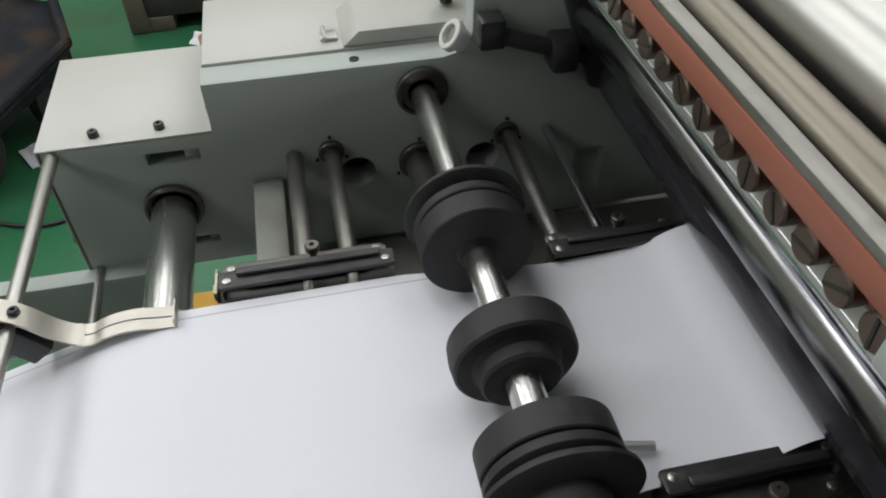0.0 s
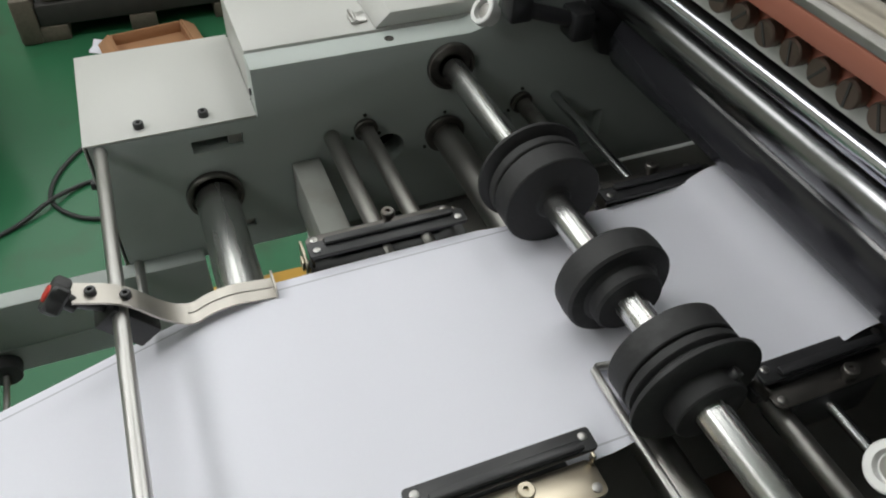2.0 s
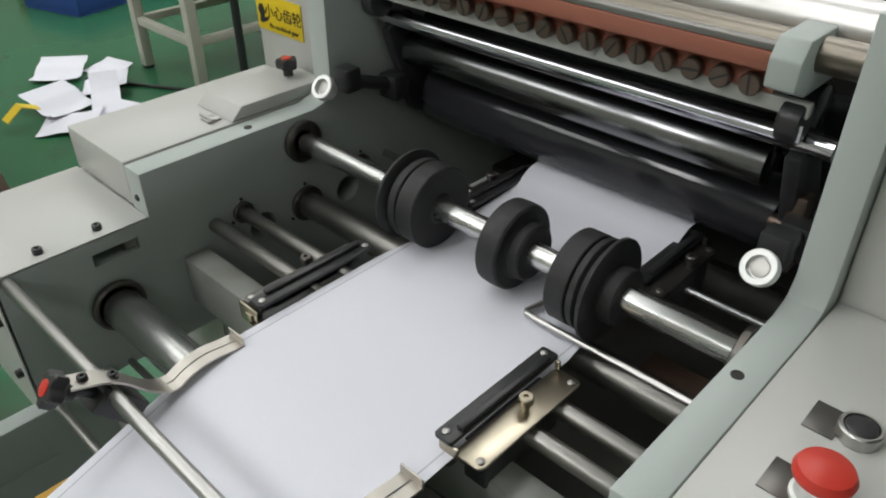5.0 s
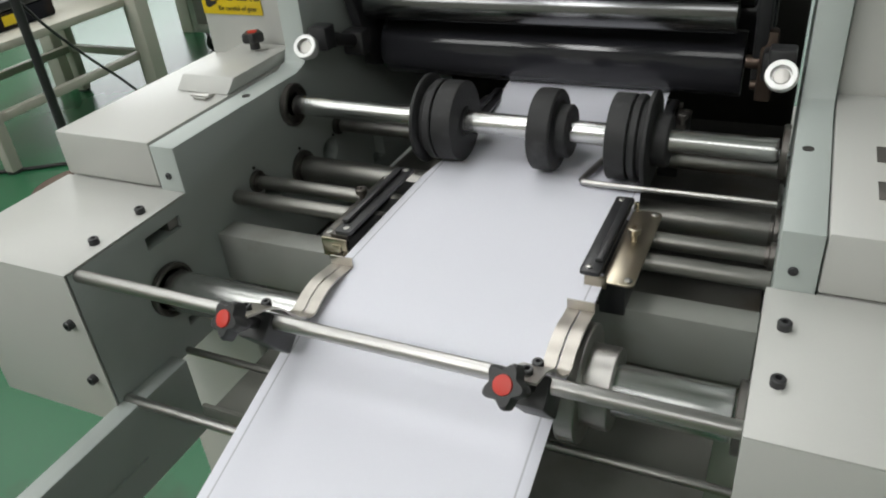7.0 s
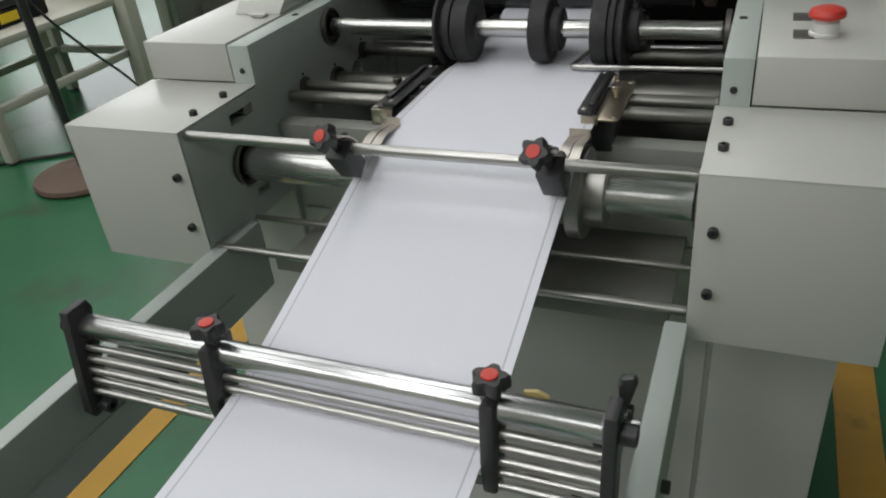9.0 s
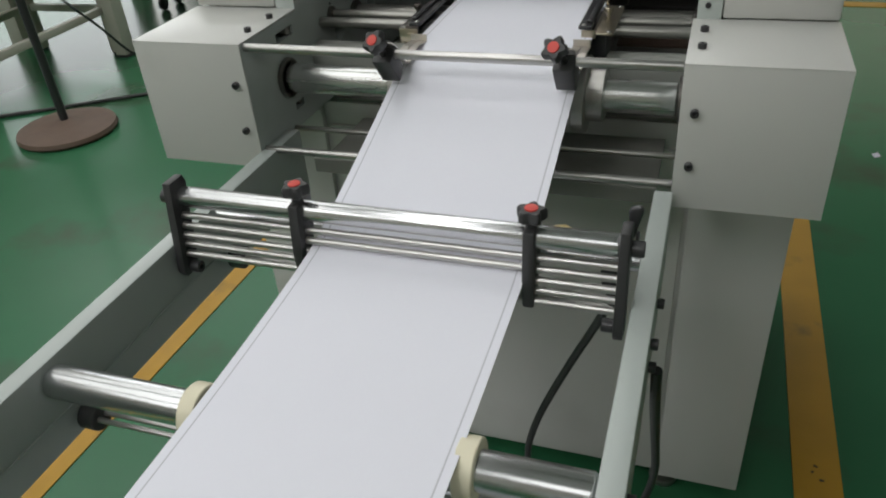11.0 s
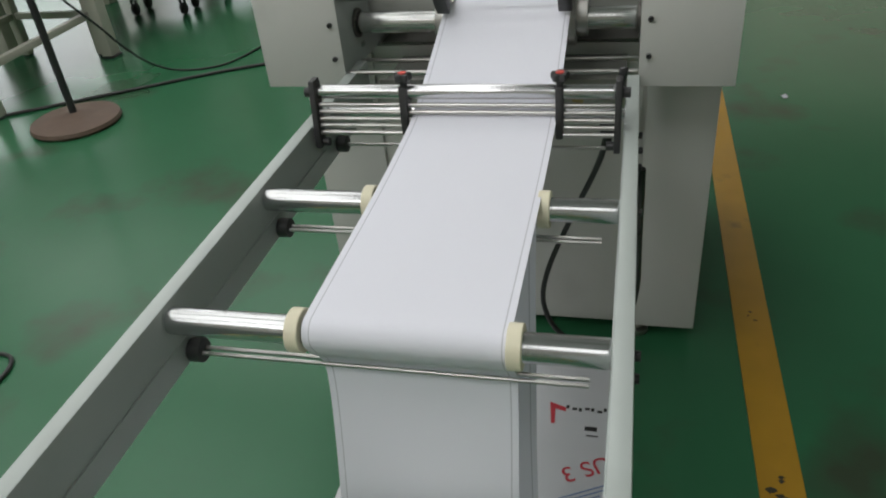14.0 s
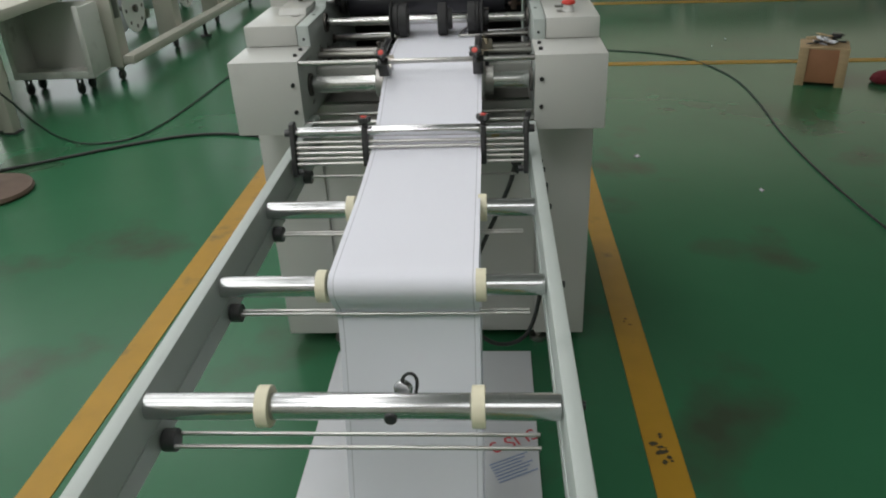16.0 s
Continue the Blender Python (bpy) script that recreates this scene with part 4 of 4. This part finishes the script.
# work table
tb = thing("work_table", "ivory painted steel work table with a lower rail", "table", at=(-2.90, 1.93, 0))
part("tabletop", bx(-0.29, 0.29, -0.47, 0.47, 0.475, 0.51, 0.004), TABLEP, tb)
for lx in (-0.25, 0.25):
    for ly in (-0.43, 0.43):
        lg = part("leg", bx(lx - 0.024, lx + 0.024, ly - 0.024, ly + 0.024, 0.012, 0.4745, 0.003), TABLEP, tb)
        part("foot", cyl((lx, ly, 0), (lx, ly, 0.0118), 0.028, 16, 0.002), BLACK, lg)
for ly in (-0.43, 0.43):
    part("rail", bx(-0.2255, 0.2255, ly - 0.017, ly + 0.017, 0.215, 0.25, 0.002), TABLEP, tb)
for lx in (-0.25, 0.25):
    part("rail", bx(lx - 0.017, lx + 0.017, -0.4055, 0.4055, 0.215, 0.25, 0.002), TABLEP, tb)
tool = thing("tool_case", "dark plastic tool case with a yellow label on the table", "case", at=(-2.86, 1.86, 0.51))
part("body", bx(-0.16, 0.12, -0.17, 0.17, 0, 0.075, 0.012), DARKBIN, tool)
part("lid", bx(-0.163, 0.123, -0.173, 0.173, 0.0755, 0.115, 0.012), BLACK, tool)
part("label_plate", bx(0.1232, 0.1245, -0.10, 0.0, 0.02, 0.06, 0.0004), SIGNY, tool)
solid("paper_sheet", ribbon([(1.50, 0.5115), (1.60, 0.5115), (1.68, 0.513)], -3.05, -2.75, 0.001), PAPERM, "white sheet lying on the table", "paper")
post = thing("steel_post", "ivory painted steel post of the packing bench", "post", at=(-2.58, 2.335, 0))
part("shaft", bx(-0.032, 0.032, -0.04, 0.04, 0.012, 0.60, 0.004), TABLEP, post)
part("foot", bx(-0.034, 0.044, -0.045, 0.045, 0, 0.0115, 0.003), BLACK, post)
pbn = thing("packing_bench", "ivory steel bench top above the bin trolley", "bench", at=(-2.95, 3.1, 0))
part("top", bx(-0.42, 0.43, -0.82, 0.38, 0.6005, 0.66, 0.004), TABLEP, pbn)
for lx, ly in ((-0.36, -0.70), (-0.36, 0.32)):
    part("leg", bx(lx - 0.045, lx + 0.045, ly - 0.05, ly + 0.05, 0, 0.6, 0.004), TABLEP, pbn)

# bin trolley
bn = thing("bin_trolley", "grey steel bin on castors, open at the front", "trolley", at=(-2.665, 3.25, 0))
part("back_panel", bx(-0.255, 0.255, 0.04, 0.05, 0.13, 0.56, 0.002), BINM, bn)
for sx_ in (-1, 1):
    part("side_panel", bx(sx_ * 0.2555, sx_ * 0.268, -0.20, 0.05, 0.13, 0.56, 0.002), BINM, bn)
    part("front_post", bx(sx_ * 0.235, sx_ * 0.2705, -0.215, -0.2005, 0.118, 0.57, 0.002), BINM, bn)
part("bottom_panel", bx(-0.268, 0.268, -0.20, 0.05, 0.118, 0.1295, 0.002), BINM, bn)
part("front_lip", bx(-0.2345, 0.2345, -0.215, -0.2005, 0.118, 0.165, 0.002), BINM, bn)
for cx in (-0.22, 0.13):
    for cy in (-0.15, 0.0):
        cs = part("castor", lathe([(-0.012, 0.006), (-0.012, 0.034), (-0.009, 0.038), (0.009, 0.038), (0.012, 0.034), (0.012, 0.006)], T((cx, cy, 0.038)), 24), RUBBER, bn)
        part("castor_fork", merge(bx(cx - 0.018, cx - 0.0135, cy - 0.014, cy + 0.014, 0.03, 0.1, 0.002), bx(cx + 0.0135, cx + 0.018, cy - 0.014, cy + 0.014, 0.03, 0.1, 0.002), bx(cx - 0.018, cx + 0.018, cy - 0.018, cy + 0.018, 0.1, 0.1175, 0.002)), BLACK, cs)

# crate on the far side
cr = thing("wooden_crate", "small wooden crate with brown boards and scraps on top", "crate", at=(2.14, 2.95, 0), turn=-20)
part("body", bx(-0.125, 0.125, -0.10, 0.10, 0.02, 0.215, 0.003), BROWNBOARD, cr)
for cx in (-0.108, 0.108):
    part("batten", bx(cx - 0.026, cx + 0.026, -0.112, -0.1005, 0.0, 0.227, 0.003), WOOD, cr)
part("lid_board", bx(-0.134, 0.134, -0.1, 0.11, 0.2155, 0.227, 0.003), WOOD, cr)

# skid load, box and waste paper behind the press
dk = thing("skid_load", "brown wrapped stack on a dark wooden pallet", "skid load", at=(-2.72, 0.06, 0))
part("wrapped_load", bx(-0.38, 0.38, -0.31, 0.32, 0.131, 0.60, 0.02), mat("grey_brown_wrap", (0.16, 0.125, 0.105), 0.75, var=0.2, scale=9, bump=0.3, bscale=14), dk)
# Near-black slab between the runners and the wrapped load.
part("dark_band_slab", bx(-0.39, 0.39, -0.33, 0.34, 0.055, 0.130, 0.006), VOID, dk)
for yy in (-0.29, 0.0, 0.29):
    part("runner", bx(-0.39, 0.392, yy - 0.045, yy + 0.045, 0, 0.0545, 0.004), OLDWOOD, dk)
part("end_block", bx(0.30, 0.40, -0.40, -0.332, 0.0, 0.16, 0.01), OLDWOOD, dk)
solid("cardboard_core", lathe([(0, 0.010), (0, 0.022)] + [(0.03 * k + 0.01 * (k % 2), 0.024 + 0.0035 * (k % 2) + 0.0008 * k) for k in range(1, 17)] + [(0.51, 0.0)], T((-2.27, 0.50, 0.0)) @ pose(0, 0, 0, 0, -68, 205), 20), RUST, "brown ribbed cardboard core leaning on the skid load", "core")
solid("wrapping_flap", prism([(0.17, 0.606), (0.19, 0.46), (0.228, 0.375), (0.245, 0.29), (0.27, 0.244), (0.33, 0.175), (0.37, 0.155), (0.42, 0.115), (0.437, 0.195), (0.42, 0.24), (0.405, 0.33), (0.41, 0.45), (0.385, 0.606)], "x", -2.333, -2.330), PAPERM, "torn white wrapping paper hanging off the skid load", "paper")


def open_box(name, at, sx, sy, h, turn, label):
    b = thing(name, label, "box", at=at, turn=turn)
    for k, o in enumerate((bx(-sx, sx, -sy, -sy + 0.006, 0, h, 0.001), bx(-sx, sx, sy - 0.006, sy, 0, h, 0.001), bx(-sx, -sx + 0.006, -sy + 0.006, sy - 0.006, 0, h, 0.001), bx(sx - 0.006, sx, -sy + 0.006, sy - 0.006, 0, h, 0.001))):
        part("side", o, CARD, b)
    part("bottom", bx(-sx + 0.006, sx - 0.006, -sy + 0.006, sy - 0.006, 0, 0.006, 0), CARD, b)
    for sgn in (-1, 1):
        f = bx(-sx, sx, 0, sgn * 0.05, 0, 0.005, 0.001)
        bmesh.ops.transform(f, matrix=pose(0, sgn * sy, h, sgn * -35), verts=f.verts)
        part("flap", f, CARD, b)
    return b


open_box("cardboard_box", (-2.16, 0.07, 0), 0.085, 0.12, 0.045, 8, "open brown cardboard box on the floor")


def scrap(x, y, w, d, turn, lift, label="white sheet of waste paper on the floor", m=None):
    n = 10
    rows = [(-d / 2 + d * k / n, 0.003 + lift * (k / n) ** 2 + 0.25 * lift * math.sin(5 * k / n + x * 7)**2) for k in range(n + 1)]
    bm = ribbon(rows, -w / 2, w / 2, 0.0012, 4)
    for v in bm.verts:
        v.co.z += 0.3 * lift * (v.co.x / w) ** 2 * (1 + math.sin(9 * v.co.y + x))
    bmesh.ops.transform(bm, matrix=pose(x, y, 0, 0, 0, turn), verts=bm.verts)
    return solid("waste_paper", bm, m or PAPERM, label, "paper", "waste paper on the floor")


for x, y, w, d, turn, lift in ((-2.66, 1.08, 0.15, 0.20, 20, 0.04), (-2.80, 1.12, 0.12, 0.34, 65, 0.09), (-3.02, 1.22, 0.20, 0.20, -30, 0.05), (-2.74, 0.93, 0.20, 0.24, -35, 0.03), (-2.95, 0.98, 0.22, 0.24, 100, 0.07), (-3.25, 1.34, 0.18, 0.16, 15, 0.02), (-3.35, 1.15, 0.22, 0.22, 50, 0.05), (-1.64, -0.56, 0.11, 0.05, 30, 0.008), (-2.215, -0.095, 0.07, 0.05, 60, 0.02)):
    scrap(x, y, w, d, turn, lift)
for x, y, r in ((0.861, 1.764, 0.012), (1.312, 1.341, 0.010), (1.9, 4.1, 0.012), (-2.46, -0.27, 0.012), (2.9, 2.6, 0.014), (-3.40, 1.42, 0.012), (1.75, 3.9, 0.010)):
    scrap(x, y, r * 2, r * 1.3, 40 * x, 0.006, "small white paper scrap on the floor")
solid("yellow_strip", ribbon([(0.72, 0.05), (0.79, 0.10), (0.86, 0.07)], -2.89, -2.83, 0.004), SIGNY, "yellow plastic strip on the waste paper", "strip")

BLUEM = mat("blue_plastic", (0.03, 0.07, 0.28), 0.4, var=0.15, scale=10)
for k, (x, y, a) in enumerate(((-4.45, 1.75, 15), (-4.55, 2.25, -10))):
    tray = thing("blue_tray", "blue plastic tray of loose parts on the floor", "tray", "blue trays", (x, y, 0), a)
    part("base", bx(-0.24, 0.24, -0.20, 0.20, 0, 0.012, 0.003), BLUEM, tray)
    for o in (bx(-0.24, 0.24, -0.20, -0.185, 0.0125, 0.13, 0.003), bx(-0.24, 0.24, 0.185, 0.20, 0.0125, 0.13, 0.003), bx(-0.24, -0.225, -0.1845, 0.1845, 0.0125, 0.13, 0.003), bx(0.225, 0.24, -0.1845, 0.1845, 0.0125, 0.13, 0.003)):
        part("side", o, BLUEM, tray)
    for q in range(9):
        cx, cy = random.uniform(-0.17, 0.17), random.uniform(-0.13, 0.13)
        part("loose_part", cyl((cx - 0.05, cy, 0.04 + 0.03 * (q % 3)), (cx + 0.05, cy + 0.04, 0.05 + 0.03 * (q % 3)), 0.018, 10, 0.003), (RUST, DULL, CARD)[q % 3], tray)
solid("red_case", bx(-5.1, -4.75, 1.6, 2.1, 0, 0.22, 0.02), mat("dull_red_paint", (0.25, 0.03, 0.03), 0.5, var=0.15, scale=8), "dull red metal case on the floor", "case")

# machines along the far aisle
def far_machine(at, turn):
    f = thing("collating_machine", "ivory painted collating machine with paper reels", "machine", "far machines", at, turn)
    for y in (0.0, 0.95, 1.9, 2.85):
        part("upright", bx(-0.11, 0.05, y - 0.06, y + 0.06, 0.10, 1.15, 0.006), TABLEP, f)
        part("hatch", bx(0.0505, 0.053, y - 0.035, y + 0.035, 0.42, 0.60, 0.001), DARKST, f)
        cs = part("castor", cyl((-0.02, y, 0.035), (0.005, y, 0.035), 0.035, 20, 0.004), BLACK, f)
        part("castor_fork", bx(-0.026, 0.011, y - 0.02, y + 0.02, 0.072, 0.0995, 0.002), DULL, cs)
        if y > 0.5:
            part("upright", bx(-0.78, -0.66, y - 0.05, y + 0.05, 0.06, 1.15, 0.006), TABLEP, f)
            part("foot", cyl((-0.72, y, 0), (-0.72, y, 0.0595), 0.03, 14), BLACK, f)
    for x, y0 in ((0.095, -0.06), (-0.72, 0.70)):
        part("base_beam", bx(x - 0.04, x + 0.04, y0, 3.0, 0.12, 0.18, 0.006), TABLEP, f)
        part("top_beam", bx(x - 0.07, x + 0.07, y0, 3.0, 1.1505, 1.30, 0.006), TABLEP, f)
    for y in (0.46, 1.42, 2.37):
        rl = part("reel", lathe([(-0.50, 0.03), (-0.50, 0.17), (-0.16, 0.17), (-0.16, 0.03)], T((0.0, y, 0.40)), 36), PAPERM, f, "white paper reel")
        fl = part("reel_flange", lathe([(-0.060, 0.02), (-0.060, 0.165), (-0.055, 0.17), (-0.050, 0.165), (-0.050, 0.02)], T((0.0, y, 0.40)), 36), WHITESIL, rl)
        for q in range(8):
            an = q * math.pi / 4
            part("flange_hole", cyl((-0.0495, y + 0.125 * math.cos(an), 0.40 + 0.125 * math.sin(an)), (-0.0480, y + 0.125 * math.cos(an), 0.40 + 0.125 * math.sin(an)), 0.014, 12), DARKST, rl)
        part("hub", cyl((-0.0495, y, 0.40), (-0.03, y, 0.40), 0.028, 20, 0.003), DARKST, rl)
        part("reel_shaft", cyl((-0.66, y, 0.40), (-0.045, y, 0.40), 0.016, 14), STEEL, f)
        part("panel", bx(-0.64, -0.12, y - 0.30, y + 0.30, 0.80, 1.10, 0.004), BINM, f)
    return f


far_machine((-2.40, 3.44, 0), -2)
lf = thing("floor_stand", "small black levelling foot standing on the floor", "stand", at=(-2.25, 4.74, 0))
part("base", cyl((0, 0, 0), (0, 0, 0.02), 0.045, 20, 0.003), BLACK, lf)
part("stem", cyl((0, 0, 0.02), (0, 0, 0.15), 0.014, 14), BLACK, lf)
for k in range(5):
    bench = thing("far_bench", "low pale bench by the far aisle line", "bench", "far benches", (1.6 + 0.95 * k, 6.3 - 0.05 * k, 0))
    part("top", bx(-0.42, 0.42, -0.2, 0.2, 0.38, 0.42, 0.004), TABLEP, bench)
    for lx in (-0.38, 0.38):
        for ly in (-0.16, 0.16):
            part("leg", bx(lx - 0.02, lx + 0.02, ly - 0.02, ly + 0.02, 0, 0.3795, 0.002), BINM, bench)
rg = thing("red_rag", "crumpled dark red rag on the floor beside the crate", "rag", at=(2.52, 2.90, 0))
bmr = bmesh.new()
bmesh.ops.create_icosphere(bmr, subdivisions=4, radius=0.08)
for v in bmr.verts:
    d = noise.noise(v.co * 30) * 0.022
    v.co = Vector((v.co.x * 1.2, v.co.y * 0.9, max(0.0, v.co.z * 0.55 + 0.025))) * (1 + 4 * d)
part("cloth", bmr, mat("dark_red_cloth", (0.14, 0.012, 0.018), 0.9, var=0.3, scale=40), rg)
for q in range(16):
    w_, d_ = random.uniform(0.025, 0.06), random.uniform(0.008, 0.022)
    tilt_ = random.uniform(-9, 9)
    part("scrap", bx(-w_, w_, -d_, d_, 0, random.uniform(0.006, 0.014), 0.002), (PAPERM, BLACK, WOOD, BLACK)[q % 4], cr).matrix_basis = pose(random.uniform(-0.075, 0.075), random.uniform(-0.06, 0.07), 0.2285 + 0.0028 * q, tilt_, random.uniform(-9, 9), random.uniform(0, 180))

tr = thing("dark_trolley", "dark low trolley with rubber wheels and odds and ends", "trolley", at=(-1.88, -0.775, 0))
deck = [(0.08, 0.37), (0.43, 0.235), (0.50, -0.45), (-0.62, -0.45), (-0.26, 0.275)]
part("deck", prism(deck, "z", 0.205, 0.235, 0.004), DARKBIN, tr)
for (ax, ay), (bx_, by_) in zip(deck, deck[1:] + deck[:1]):
    part("rim", sweep([(ax, ay, 0.262), (bx_, by_, 0.262)], 0.016, 10), DARKBIN, tr)
for wx, wy in ((0.05, 0.27), (0.36, 0.12), (0.38, -0.36), (-0.45, -0.36)):
    wl = part("wheel", lathe([(-0.02, 0.02), (-0.022, 0.085), (-0.016, 0.10), (0.016, 0.10), (0.022, 0.085), (0.02, 0.02)], T((wx, wy, 0.10)) @ pose(0, 0, 0, 0, 0, 70), 28), RUBBER, tr)
    part("fork", bx(wx - 0.034, wx + 0.034, wy - 0.03, wy + 0.03, 0.12, 0.2045, 0.004), BLACK, wl)
part("rag", bx(0.0, 0.22, 0.02, 0.14, 0.2355, 0.262, 0.012), RUST, tr)
part("tin", cyl((-0.10, 0.02, 0.2355), (-0.10, 0.02, 0.33), 0.045, 20, 0.003), TABLEP, tr)


# ---- what moves ----
def motions():
    steps = [i * 0.25 for i in range(65)]
    walk(wheel_shaft, [(t, pose(0, 0.354, 0.953, -150 * t)) for t in steps])
    walk(feed, [(t, pose(0, 0.105, 0.855, 170 * t)) for t in steps])
    for y, r in zip((-0.428, -0.706), rollers):
        walk(r, [(t, pose(0, y, 0.7660, 300 * t)) for t in steps])


motions()
